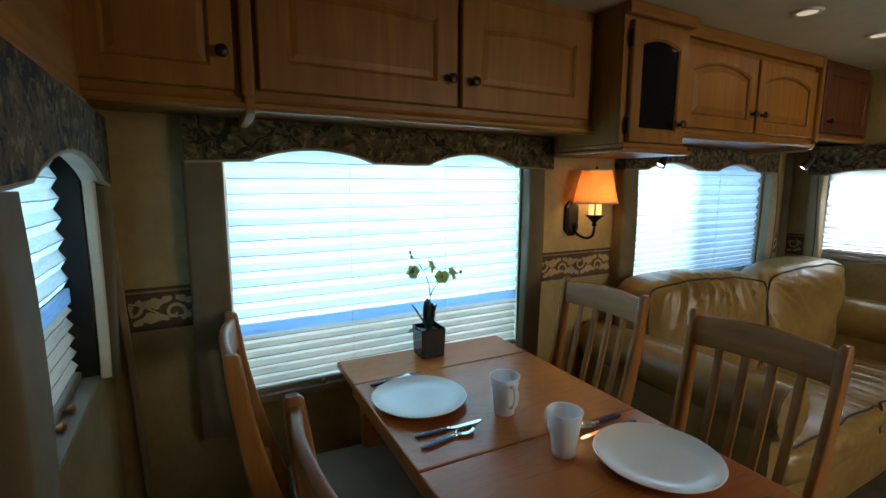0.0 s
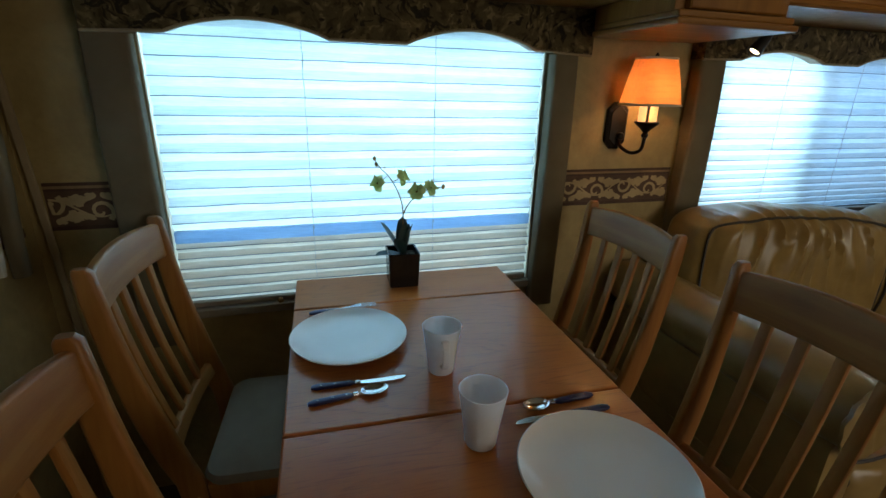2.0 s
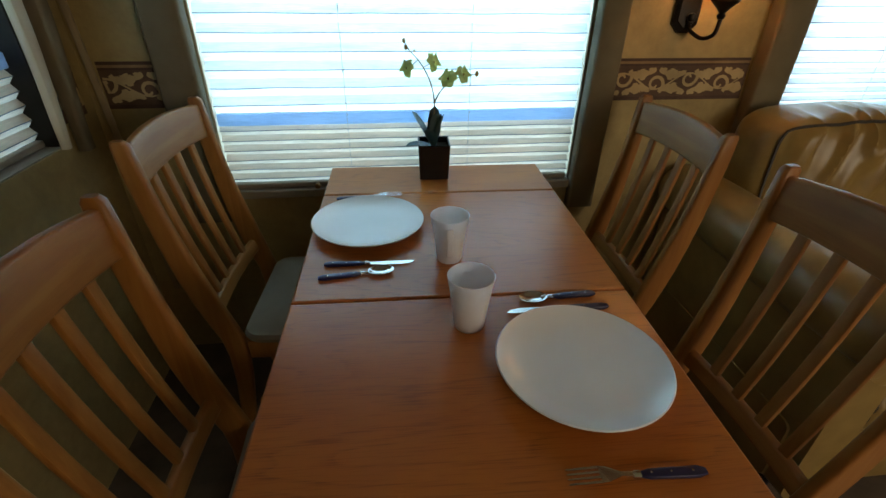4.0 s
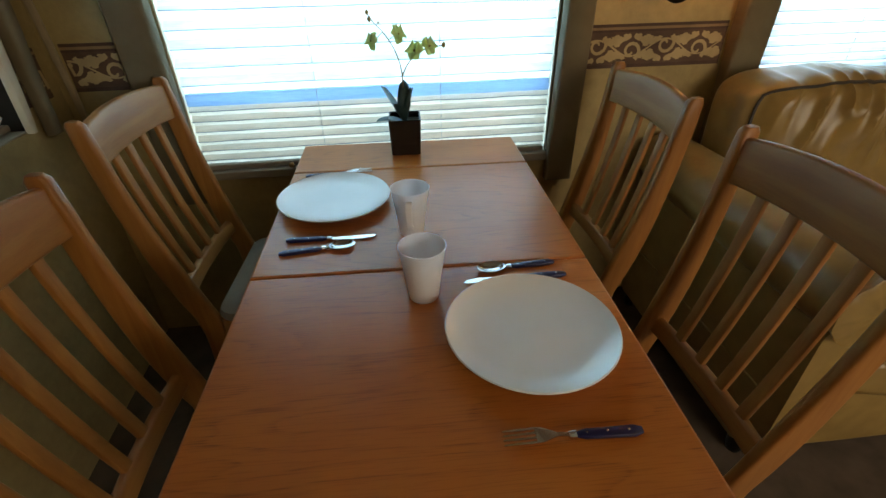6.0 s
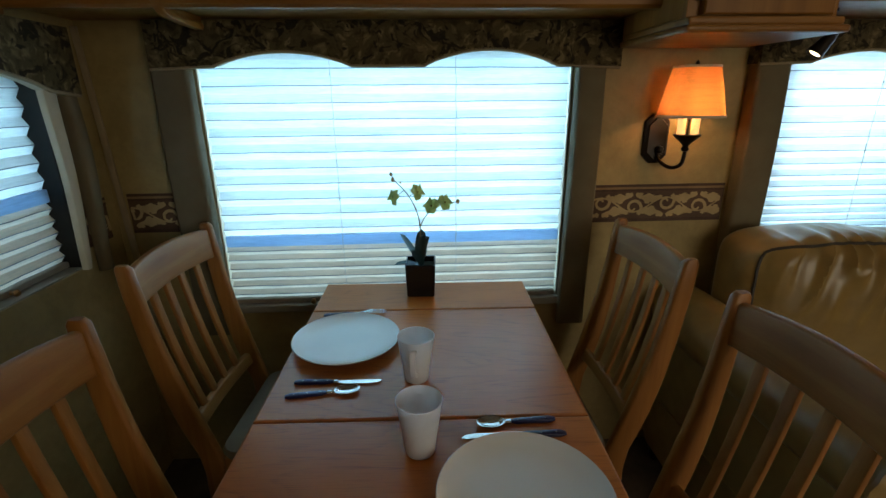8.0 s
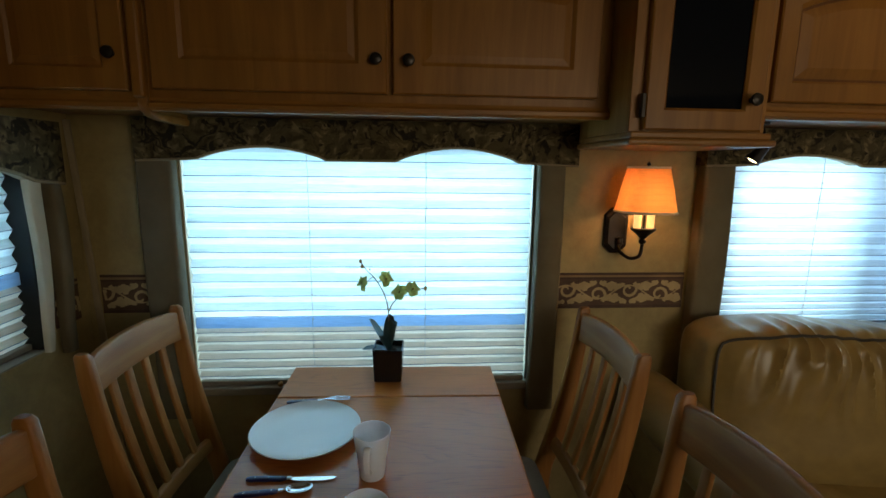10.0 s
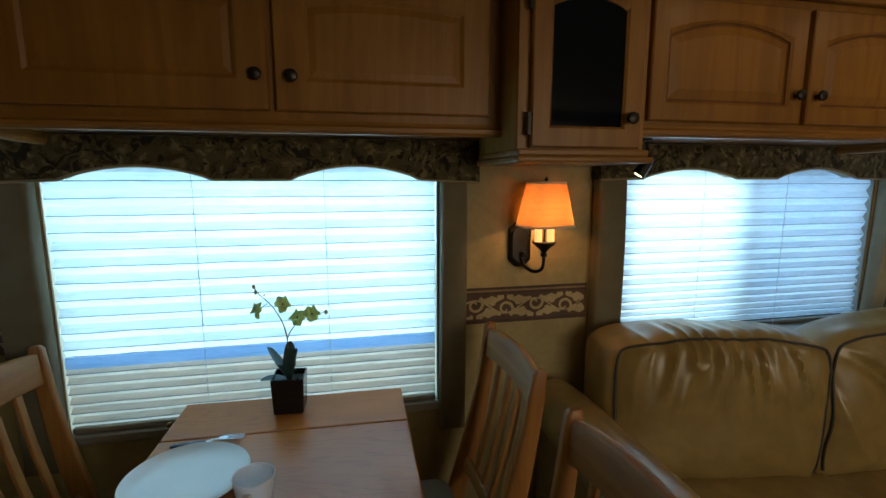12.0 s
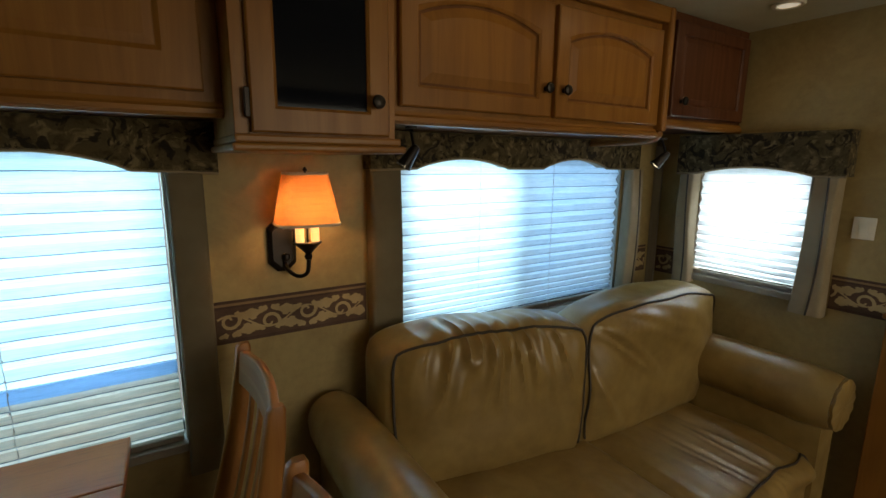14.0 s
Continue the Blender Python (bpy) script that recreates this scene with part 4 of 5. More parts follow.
def reading_light(tip, way):
    r = thing("reading_light", pose(*tip), "small black reading spotlight under the overhead cabinet", "spotlight", "reading spotlights")
    d = Vector(way).normalized()
    q = d.to_track_quat("Z", "Y").to_matrix().to_4x4()
    bm = lathe([(0.006, -0.075), (0.012, -0.072), (0.016, -0.055), (0.020, -0.02), (0.024, 0.0), (0.021, 0.0), (0.018, -0.008), (0.001, -0.008)], 20)
    bmesh.ops.transform(bm, matrix=q, verts=bm.verts)
    part("head", bm, BRONZE, r, "", True)
    bm = lathe([(0.001, -0.009), (0.017, -0.009), (0.015, -0.004), (0.001, -0.002)], 16)
    bmesh.ops.transform(bm, matrix=q, verts=bm.verts)
    part("bulb", bm, BULB, r, "lit bulb face", True)
    e = -d * 0.06
    part("bracket", tube([tuple(e), (e[0], e[1] + 0.01, e[2] + 0.03), (e[0], e[1] + 0.02, 1.606 - tip[2])], 0.005, 8), BRONZE, r)
    part("mount", lathe([(0.001, 0), (0.018, 0), (0.018, -0.008), (0.001, -0.008)], 16, (e[0], e[1] + 0.02, 1.6165 - tip[2])), BRONZE, r)


reading_light((2.02, 1.735, 1.497), (-0.5, 0.12, -0.75))
reading_light((3.15, 1.67, 1.503), (-0.5, 0.45, -0.75))

sw = thing("light_switch", pose(RIGHT, 1.095, 1.283), "ivory plastic light switch plate", "light switch")
part("plate", box(-0.007, -0.0005, -0.034, 0.034, -0.041, 0.041, 0.003), SWITCH, sw)
part("rocker", box(-0.010, -0.007, -0.012, 0.012, -0.022, 0.022, 0.001), SWITCH, sw)

# ---- dining table ----
TX, TY = 0.887, 1.285
table = thing("dining_table", pose(TX, TY, 0, 0, 0, -1.8), "honey oak dining table with three leaves", "table")
HW = 0.354
for y0, y1 in ((0.437, 0.661), (-0.094, 0.433), (-0.665, -0.098)):
    rings = [[(sx * (HW - i), y, z) for sx, y, z in ((1, y0 + i, z), (1, y1 - i, z), (-1, y1 - i, z), (-1, y0 + i, z))] for z, i in ((0.722, 0.004), (0.726, 0.0), (0.744, 0.0), (0.7485, 0.0015), (0.75, 0.005))]
    part("leaf", loft(rings), TABLE_W, table)
for sx in (-1, 1):
    part("apron", box(min(sx * 0.30, sx * 0.32), max(sx * 0.30, sx * 0.32), -0.58, 0.58, 0.64, 0.722, 0.002), TABLE_W, table)
for sy in (-0.58, 0.56):
    part("apron", box(-0.30, 0.30, sy, sy + 0.02, 0.64, 0.722, 0.002), TABLE_W, table)
for sx in (-0.27, 0.27):
    for sy in (-0.55, 0.53):
        part("leg", loft([[(sx + a, sy + b, z) for a, b in rrect(h, h, 0.008, 2)] for z, h in ((0, 0.022), (0.3, 0.026), (0.64, 0.032), (0.722, 0.032))]), TABLE_W, table)


# ---- dining chairs ----
def back_y(z):
    """The rake of the back: how far it lies behind the seat's middle at a height."""
    t = max(0.0, (z - 0.42) / 0.58)
    return -0.222 - 0.123 * (0.45 * t ** 0.85 + 0.55 * (1 - (1 - min(t, 1.0)) ** 2))


def build_chair(m, label):
    r = thing("dining_chair", pose(0, 0, 0), label, "chair", "chairs round the table")
    for s in (-1, 1):
        rings = []
        for k in range(17):
            z = 1.0 * k / 16
            y = back_y(z) - (0.05 * (1 - z / 0.42) ** 2 if z < 0.42 else 0)
            x = s * (0.195 + 0.016 * max(0, (z - 0.42) / 0.58))
            hx, hy = 0.0135, 0.022 + 0.012 * math.exp(-((z - 0.55) / 0.24) ** 2)
            if z > 0.97:
                hy *= 0.86
            rings.append([(x + a, y + b, z) for a, b in rrect(hx, hy, 0.009, 3)])
        x, y = s * 0.2115, back_y(1.0) - 0.003
        rings.append([(x + a, y + b, 1.009) for a, b in rrect(0.010, 0.012, 0.006, 3)])
        part("back_post", loft(rings), CHAIR_W, r, "", True)
        front = [[(s * 0.195 + a, 0.195 + b, z) for a, b in rrect(h, h, 0.006, 2)] for z, h in ((0, 0.015), (0.2, 0.018), (0.42, 0.021))]
        part("front_leg", loft(front), CHAIR_W, r, "", True)
        part("side_rail", box(min(s * 0.186, s * 0.206), max(s * 0.186, s * 0.206), -0.19, 0.19, 0.365, 0.425, 0.003), CHAIR_W, r)
        part("stretcher", box(min(s * 0.187, s * 0.203), max(s * 0.187, s * 0.203), -0.20, 0.19, 0.16, 0.185, 0.003), CHAIR_W, r)

    def crossbar(name, zb, zt, arch_b, arch_t, bow, thick, hw):
        rings = []
        for k in range(19):
            u = -1 + 2 * k / 18
            lo, hi = zb + arch_b * (1 - u * u), zt + arch_t * (1 - u * u)
            dy = -bow * (1 - u * u)
            cz, hz = (lo + hi) / 2, (hi - lo) / 2
            rings.append([(u * hw, back_y(cz + b) + dy + a, cz + b) for a, b in rrect(thick / 2, hz, 0.007, 3)])
        return part(name, loft(rings), CHAIR_X, r, "", True)

    crossbar("crest_rail", 0.895, 0.990, 0.004, 0.013, 0.020, 0.022, 0.2)
    crossbar("lower_rail", 0.505, 0.545, 0.0, 0.0, 0.012, 0.020, 0.195)
    for i in range(4):
        u = -0.6 + 0.4 * i
        rings = []
        for k in range(11):
            z = 0.538 + (0.905 - 0.538) * k / 10
            t = k / 10
            dy = -(0.012 + 0.010 * t) * (1 - u * u)
            rings.append([(u * (0.185 + 0.012 * t) + a, back_y(z) + dy + b, z) for a, b in rrect(0.0135, 0.0065, 0.004, 2)])
        part("slat", loft(rings), CHAIR_W, r, "", True)
    for y in (0.184, -0.2):
        part("seat_rail", box(-0.186, 0.186, y, y + 0.02, 0.365, 0.425, 0.003), CHAIR_W, r)
    rings = []
    for z, i in ((0.426, 0.016), (0.432, 0.004), (0.445, 0.0), (0.458, 0.006), (0.468, 0.03), (0.473, 0.08), (0.475, 0.14)):
        rings.append([(a, b + 0.012, z) for a, b in rrect(0.222 - i, 0.212 - i, 0.05, 5)])
    part("seat", loft(rings), SEATCLOTH, r, "padded taupe cloth seat", True)
    for o in r.children:
        o.data.transform(Matrix.Diagonal((0.955, 1, 1, 1)))
    r.matrix_world = m
    return r


first = build_chair(pose(1.207, 1.612, 0, 0, 0, 90), "slat-back honey wood chair with taupe seat beside the sofa")
for label, m in (("slat-back honey wood chair with taupe seat at the table", pose(1.200, 1.000, 0, 0, 0, 91)),
                 ("slat-back honey wood chair with taupe seat by the window", pose(0.526, 1.650, 0, 0, 0, -94)),
                 ("slat-back honey wood chair drawn up near the side wall", pose(0.600, 0.980, 0, 0, 0, -90))):
    copy_thing(first, m)["label"] = label


# ---- sofa ----
SOX0, SOX1 = 1.715, 3.555
sofa = thing("sofa", pose((SOX0 + SOX1) / 2, 1.45, 0), "tan leather two-seat sofa with dark piping under the window", "sofa")
IS = Matrix.Translation(((SOX0 + SOX1) / 2, 1.45, 0)).inverted()


def sofa_part(name, bm, mat, label="", parent=None, smooth=True):
    bmesh.ops.transform(bm, matrix=IS, verts=bm.verts)
    return part(name, bm, mat, parent or sofa, label, smooth)


def pillow_block(x0, x1, y0, y1, z0, z1, puff, crown, seed, nx=96, nz=48, ny=10, lean=0.0, gather=0.048, fan=False, skew=0.0):
    """A stuffed leather cushion: its front bulges, its top is crowned, with gathers running down from the top seam.
    Returns the mesh and the front seam."""
    cx, cy, cz, hx, hy, hz = (x0 + x1) / 2, (y0 + y1) / 2, (z0 + z1) / 2, (x1 - x0) / 2, (y1 - y0) / 2, (z1 - z0) / 2

    def shape(u, v, w, folds=1.0):
        """u across, v up, w front to back, each -1 to 1 on the cube's skin; the cube is rounded off, then stuffed and gathered."""
        k = (abs(u) ** 9 + abs(v) ** 9 + abs(w) ** 6) ** -0.115
        p, q, r = u * k * 1.04, v * k * 1.04, w * k
        x = cx + hx * p
        z = cz + hz * q + crown * (1 - u * u) * max(0, q) ** 2
        y = cy + hy * r
        if w < 0:
            y -= puff * (1 - u ** 4) * (1 - abs(v) ** 3) * (-w)
        f = max(0.0, (v + 0.15) / 1.15) ** 1.3 * max(0.0, min(1.0, 0.6 - w))
        g = noise.noise((u * 6.2 + 0.9 * v * math.sin(3 * u + seed) + seed, v * 0.9, seed)) + 0.16 * noise.noise((u * 11 + seed, v * 1.2, 3 + seed))
        if fan:
            ang, far = math.atan2(1.15 - v, u + 1.2), math.hypot(1.15 - v, u + 1.2)
            g = noise.noise((ang * 5.5 + seed, far * 0.5, seed)) + 0.25 * noise.noise((ang * 9 + seed, far * 0.8, 3 + seed))
            f = max(0.0, 1 - far / 2.1) ** 0.8 * max(0.0, min(1.0, 0.6 - w)) * (1 - abs(v) ** 10)
        ridge = max(0.0, 1 - 2.6 * abs(g)) ** 1.3
        y -= folds * gather * f * (ridge * 0.75 + abs(g) * 0.5 - 0.25) * (1 - u ** 8) * (1 - abs(v) ** 8)
        z -= folds * 0.35 * gather * f * abs(g) * max(0, v) ** 4
        y -= 0.018 * noise.noise((u * 1.9 + seed, v * 1.7 + u, 5 + seed)) * max(0, -w)
        z += 0.014 * noise.noise((u * 2.1 + seed, w * 1.2, 8 + seed)) * max(0, v)
        y += lean * (z - z0) + skew * (x1 - x)
        return Vector((x, y, z))

    bm = bmesh.new()
    lin = lambda n: [-1 + 2 * k / n for k in range(n + 1)]

    def sheet(f, us, vs):
        g = [[bm.verts.new(f(a, b)) for b in vs] for a in us]
        for i in range(len(us) - 1):
            for j in range(len(vs) - 1):
                bm.faces.new((g[i][j], g[i + 1][j], g[i + 1][j + 1], g[i][j + 1]))

    sheet(lambda a, b: shape(a, b, -1), lin(nx), lin(nz))
    sheet(lambda a, b: shape(a, b, 1), lin(nx), lin(nz))
    for s in (-1, 1):
        sheet(lambda a, b: shape(s, a, b), lin(nz), lin(ny))
        sheet(lambda a, b: shape(a, s, b), lin(nx), lin(ny))
    bmesh.ops.remove_doubles(bm, verts=bm.verts, dist=1e-4)
    bmesh.ops.smooth_vert(bm, verts=bm.verts, factor=0.5, use_axis_x=True, use_axis_y=True, use_axis_z=True)
    q = 1.0
    seam = [shape(-q, -0.9 + 1.87 * k / 20, -1.0, 0.25) for k in range(21)] + [shape(-q + 2 * q * k / 40, 1.0, -1.0, 0.25) for k in range(1, 41)] + [shape(q, 0.97 - 1.87 * k / 20, -1.0, 0.25) for k in range(1, 21)]
    return bm, [p + Vector((0, -0.002, 0)) for p in seam]


def soft_block(x0, x1, y0, y1, z0, z1, r, puff=0.02, seed=0.0, axis="y"):
    """A rounded, slightly lumpy upholstered block, lofted along x or y."""
    rings = []
    n = 20
    for k in range(n + 1):
        t = k / n
        end = 1 - 0.10 * (abs(2 * t - 1) ** 8)
        if axis == "y":
            y = y0 + (y1 - y0) * t
            rings.append([((x0 + x1) / 2 + a * end, y, (z0 + z1) / 2 + b * (1 if b < 0 else end) + puff * noise.noise((a * 6 + seed, y * 4, b * 6)) * 0.35) for a, b in rrect((x1 - x0) / 2, (z1 - z0) / 2, r, 6)])
        else:
            x = x0 + (x1 - x0) * t
            rings.append([(x, (y0 + y1) / 2 + a * end, (z0 + z1) / 2 + b * end + (puff * (1 - (2 * t - 1) ** 4) if b > 0 else 0) + 0.006 * noise.noise((x * 5 + seed, a * 5, 2))) for a, b in rrect((y1 - y0) / 2, (z1 - z0) / 2, r, 6)])
    return loft(rings)


sofa_part("base", soft_block(SOX0 + 0.06, SOX1 - 0.06, 1.08, 1.92, 0.06, 0.31, 0.03, 0.0, 1, "x"), LEATHER)
sofa_part("back_frame", soft_block(2.03, 3.50, 1.765, 1.94, 0.20, 0.87, 0.06, 0.01, 2, "x"), LEATHER)
for a, b, sd in ((1.90, 2.718, 3.0), (2.722, 3.36, 7.0)):
    bm, seam = pillow_block(a, b, 1.05, 1.70, 0.310, 0.462, 0.02, 0.012, sd, nx=72, nz=14, ny=40, gather=0.03)
    for v in bm.verts:
        # creases across the top, where the leather is pulled in towards the back
        if v.co.z > 0.43:
            g = noise.noise((v.co.x * 7 + sd, v.co.y * 2.2, sd)) + 0.4 * noise.noise((v.co.x * 15 + v.co.y * 5, v.co.y * 3, sd))
            v.co.z -= 0.006 * max(0.0, 1 - 2 * abs(g)) * min(1.0, max(0.0, (v.co.y - 1.10) / 0.3))
    cu = sofa_part("seat_cushion", bm, LEATHER, "plump leather seat cushion")
    sofa_part("piping", tube(seam, 0.0045, 6), PIPING, "", cu)
# the first cushion is turned, its outer end pushed back against the frame
for a, b, z1, sd, skew in ((1.945, 2.668, 0.945, 0.3, 0.21), (2.668, 3.515, 0.955, 4.4, 0.0)):
    bm, seam = pillow_block(a, b, 1.53, 1.735, 0.440, z1, 0.04, 0.026, sd, lean=0.02, gather=0.085, fan=sd > 4, skew=skew)
    cu = sofa_part("back_cushion", bm, LEATHER, "gathered leather back cushion")
    sofa_part("piping", tube(seam, 0.0052, 6), PIPING, "dark brown piping", cu)
# the arms roll outward; the one by the dining chairs splays a little towards the aisle
for a, b, y_in, splay, sd in ((SOX0 + 0.02, 1.940, 1.035, 0.0, 1.5), (3.345, SOX1, 1.035, 0.0, 6.5)):
    am = sofa_part("arm", soft_block(a + 0.045, b - 0.03, y_in + 0.025, 1.92, 0.06, 0.60, 0.04, 0.0, sd), LEATHER)
    roll = []
    for k in range(27):
        t = k / 26
        y = y_in + (1.93 - y_in) * t
        rr = (0.102 if sd < 2 else 0.118) * (1 - 0.14 * abs(2 * t - 1) ** 8)
        lump = 0.005 * noise.noise((y * 5, sd, 1))
        cz = 0.648
        roll.append([((a + b) / 2 + splay * (t - 0.5) + (rr + lump) * math.cos(q), y, cz + (rr * 0.98 + lump) * math.sin(q)) for q in [2 * math.pi * j / 24 for j in range(24)]])
    sofa_part("arm_roll", loft(roll), LEATHER, "rounded arm roll", am)
    o = sofa_part("arm_front", lathe([(0.002, 0.0), (0.05, 0.004), (0.085, 0.006), (0.098, 0.012), (0.10, 0.022), (0.09, 0.026), (0.002, 0.026)], 48), LEATHER, "pleated round arm front", am)
    for v in o.data.vertices:
        q = IS.inverted() @ v.co
        v.co.z += 0.002 * math.sin(12 * math.atan2(q.y, q.x)) * min(1.0, math.hypot(q.x, q.y) / 0.07)
    o.data.transform(IS.inverted())
    o.data.transform(IS @ pose((a + b) / 2 - splay / 2, y_in + 0.01, 0.648, 90))
for a in (SOX0 + 0.1, SOX1 - 0.1):
    for b in (1.15, 1.85):
        sofa_part("foot", lathe([(0.02, 0), (0.026, 0.02), (0.028, 0.07), (0.02, 0.075)], 14, (a, b, 0)), BRONZE)

# wood-faced end cabinet against the end wall
endc = thing("end_cabinet", pose(RIGHT, 0.74, 0), "dark wood end cabinet beside the sofa", "cabinet")
part("body", box(-0.06, -0.001, -0.235, 0.235, 0.06, 0.98, 0.004), WOOD_Z, endc)
part("top", box(-0.075, -0.001, -0.245, 0.245, 0.98, 1.0, 0.006), WOOD_X, endc)
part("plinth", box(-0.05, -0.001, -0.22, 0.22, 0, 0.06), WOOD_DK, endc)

# ---- things on the table ----
ZT = 0.7505


def plate(x, y, r, label):
    t = thing("dinner_plate", pose(x, y, ZT), label, "plate", "dinner plates")
    prof = [(0.001, 0.004), (r * 0.50, 0.0045), (r * 0.54, 0.0), (r * 0.60, 0.0), (r * 0.62, 0.003), (r * 0.86, 0.013), (r * 0.985, 0.0215), (r, 0.024), (r * 0.985, 0.0255), (r * 0.95, 0.0225), (r * 0.80, 0.0125), (r * 0.66, 0.0085), (r * 0.5, 0.0075), (0.001, 0.0075)]
    part("dish", lathe(prof, 72), WHITE_CER, t, "", True)


plate(0.684, 1.515, 0.145, "white glazed dinner plate near the window")
plate(1.051, 0.962, 0.147, "white glazed dinner plate with a blank centre")


def mug(x, y, rot, label):
    t = thing("mug", pose(x, y, ZT, 0, 0, rot), label, "mug", "tapered mugs")
    prof = [(0.001, 0.003), (0.022, 0.003), (0.024, 0.0), (0.0275, 0.001), (0.0295, 0.006), (0.033, 0.04), (0.0385, 0.08), (0.0435, 0.112), (0.0442, 0.1145), (0.0432, 0.1155), (0.0415, 0.114), (0.0365, 0.08), (0.031, 0.04), (0.027, 0.012), (0.02, 0.008), (0.001, 0.008)]
    part("cup", lathe(prof, 48), CHINA, t, "", True)
    path = smooth_path([(0.0395, 0, 0.094), (0.055, 0, 0.100), (0.066, 0, 0.082), (0.062, 0, 0.056), (0.048, 0, 0.036), (0.0325, 0, 0.030)], 6)
    rings = []
    for i, p in enumerate(path):
        d = (path[min(i + 1, len(path) - 1)] - path[max(i - 1, 0)]).normalized()
        nrm = Vector((d.z, 0, -d.x))
        rings.append([p + nrm * b + Vector((0, a, 0)) for a, b in rrect(0.0075, 0.0036, 0.003, 3)])
    part("handle", loft(rings), CHINA, t, "", True)


mug(0.874, 1.338, -97, "white tapered ceramic mug beside the plate")
mug(0.880, 1.097, 88, "white tapered ceramic mug at the table's middle")


def handle_mesh(x0, x1, w0, w1, h):
    rings = []
    for k in range(9):
        t = k / 8
        w = w0 + (w1 - w0) * t
        e = 0.55 if k in (0, 8) else 1
        rings.append([(x0 + (x1 - x0) * t, a * e, 0.004 + b * e) for a, b in rrect(w, h, 0.003, 2)])
    return loft(rings)


def blade(pts, z, th):
    """A flat metal shape from an outline in x, y; z a function of x."""
    bm = bmesh.new()
    a = [bm.verts.new((x, y, z(x) + th)) for x, y in pts]
    b = [bm.verts.new((x, y, z(x))) for x, y in pts]
    bm.faces.new(a)
    bm.faces.new(b)
    for i in range(len(pts)):
        j = (i + 1) % len(pts)
        bm.faces.new((a[i], a[j], b[j], b[i]))
    return bm


def cutlery(kind, end, tip):
    """end: where the handle ends; tip: the other end."""
    d = Vector((tip[0] - end[0], tip[1] - end[1]))
    ln = d.length
    label = {"knife": "steel table knife with a navy handle", "spoon": "steel spoon with a navy handle", "fork": "steel fork with a navy handle"}[kind]
    t = thing("table_" + kind, pose(end[0], end[1], ZT, 0, 0, math.degrees(math.atan2(d.y, d.x))), label, kind, "cutlery")
    hl = 0.092
    hd = part("handle", handle_mesh(0, hl, 0.0085, 0.0068, 0.0042), NAVY, t, "navy plastic handle", True)
    part("collar", handle_mesh(hl - 0.001, hl + 0.012, 0.0062, 0.005, 0.0036), STEEL, t, "steel collar", True)
    for rx in (0.02, 0.05, 0.078):
        part("rivet", lathe([(0.0003, 0), (0.0017, 0), (0.0015, 0.0006), (0.0003, 0.0008)], 8, (rx, 0, 0.0082)), STEEL, hd)
    if kind == "knife":
        up = [(hl + 0.01, -0.0045), (hl + 0.03, -0.008), (ln - 0.03, -0.0085), (ln - 0.008, -0.004), (ln, 0.004), (ln - 0.01, 0.0065), (hl + 0.01, 0.0045)]
        part("blade", blade(up, lambda x: 0.0022, 0.0016), STEEL, t)
    elif kind == "spoon":
        part("neck", tube(smooth_path([(hl + 0.01, 0, 0.004), (hl + 0.025, 0, 0.0055), (ln - 0.05, 0, 0.007)], 4), [0.0035] * 4 + [0.0028] * 4 + [0.004], 8), STEEL, t, "", True)
        bm = bmesh.new()
        rings = []
        for f, zz in ((1.0, 0.0075), (1.02, 0.0085), (0.94, 0.0082), (0.7, 0.0045), (0.35, 0.0022), (0.03, 0.0016)):
            rings.append([(ln - 0.026 + 0.028 * f * math.cos(q) * (1.05 if math.cos(q) > 0 else 1), 0.0185 * f * math.sin(q), zz) for q in [2 * math.pi * k / 20 for k in range(20)]])
        under = [[(x, y, z - 0.0012) for x, y, z in r] for r in rings[::-1]]
        loft(under + rings, True, bm)
        part("bowl", bm, STEEL, t, "", True)
    else:
        z = lambda x: 0.004 + 0.004 * math.sin(max(0, (x - hl)) / (ln - hl) * 3.0)
        neck = [(hl + 0.01, -0.0035), (ln - 0.075, -0.003), (ln - 0.055, -0.011), (ln - 0.045, -0.012), (ln - 0.045, 0.012), (ln - 0.055, 0.011), (ln - 0.075, 0.003), (hl + 0.01, 0.0035)]
        part("neck", blade(neck, z, 0.0016), STEEL, t)
        for k in range(4):
            y = -0.0105 + 0.007 * k
            part("tine", blade([(ln - 0.0455, y - 0.0019), (ln - 0.003, y - 0.0012), (ln, y), (ln - 0.003, y + 0.0012), (ln - 0.0455, y + 0.0019)], z, 0.0015), STEEL, t)


cutlery("knife", (0.586, 1.334), (0.792, 1.328))
cutlery("spoon", (0.578, 1.279), (0.740, 1.297))
cutlery("fork", (0.589, 1.689), (0.781, 1.704))
cutlery("spoon", (1.160, 1.166), (1.000, 1.160))
cutlery("knife", (1.170, 1.121), (0.961, 1.124))
cutlery("fork", (1.150, 0.757), (0.956, 0.768))

# ---- potted orchid ----
PX, PY = 0.892, 1.862
pot = thing("potted_orchid", pose(PX, PY, ZT, 0, 0, -3), "yellow-green orchid in a square black ceramic pot", "plant")
ring = lambda h, z: [(a, b, z) for a, b in rrect(h, h, 0.004, 2)]
part("pot", loft([ring(0.044, 0.0), ring(0.046, 0.002), ring(0.050, 0.108), ring(0.0505, 0.112), ring(0.049, 0.114), ring(0.0455, 0.113), ring(0.0445, 0.092)], True), BLACK_CER, pot, "glossy black square pot")
mb = bmesh.new()
bmesh.ops.create_grid(mb, x_segments=14, y_segments=14, size=0.0435)
for v in mb.verts:
    v.co.z = 0.094 + 0.006 * noise.noise(v.co * 60)
part("moss", mb, SOIL, pot)


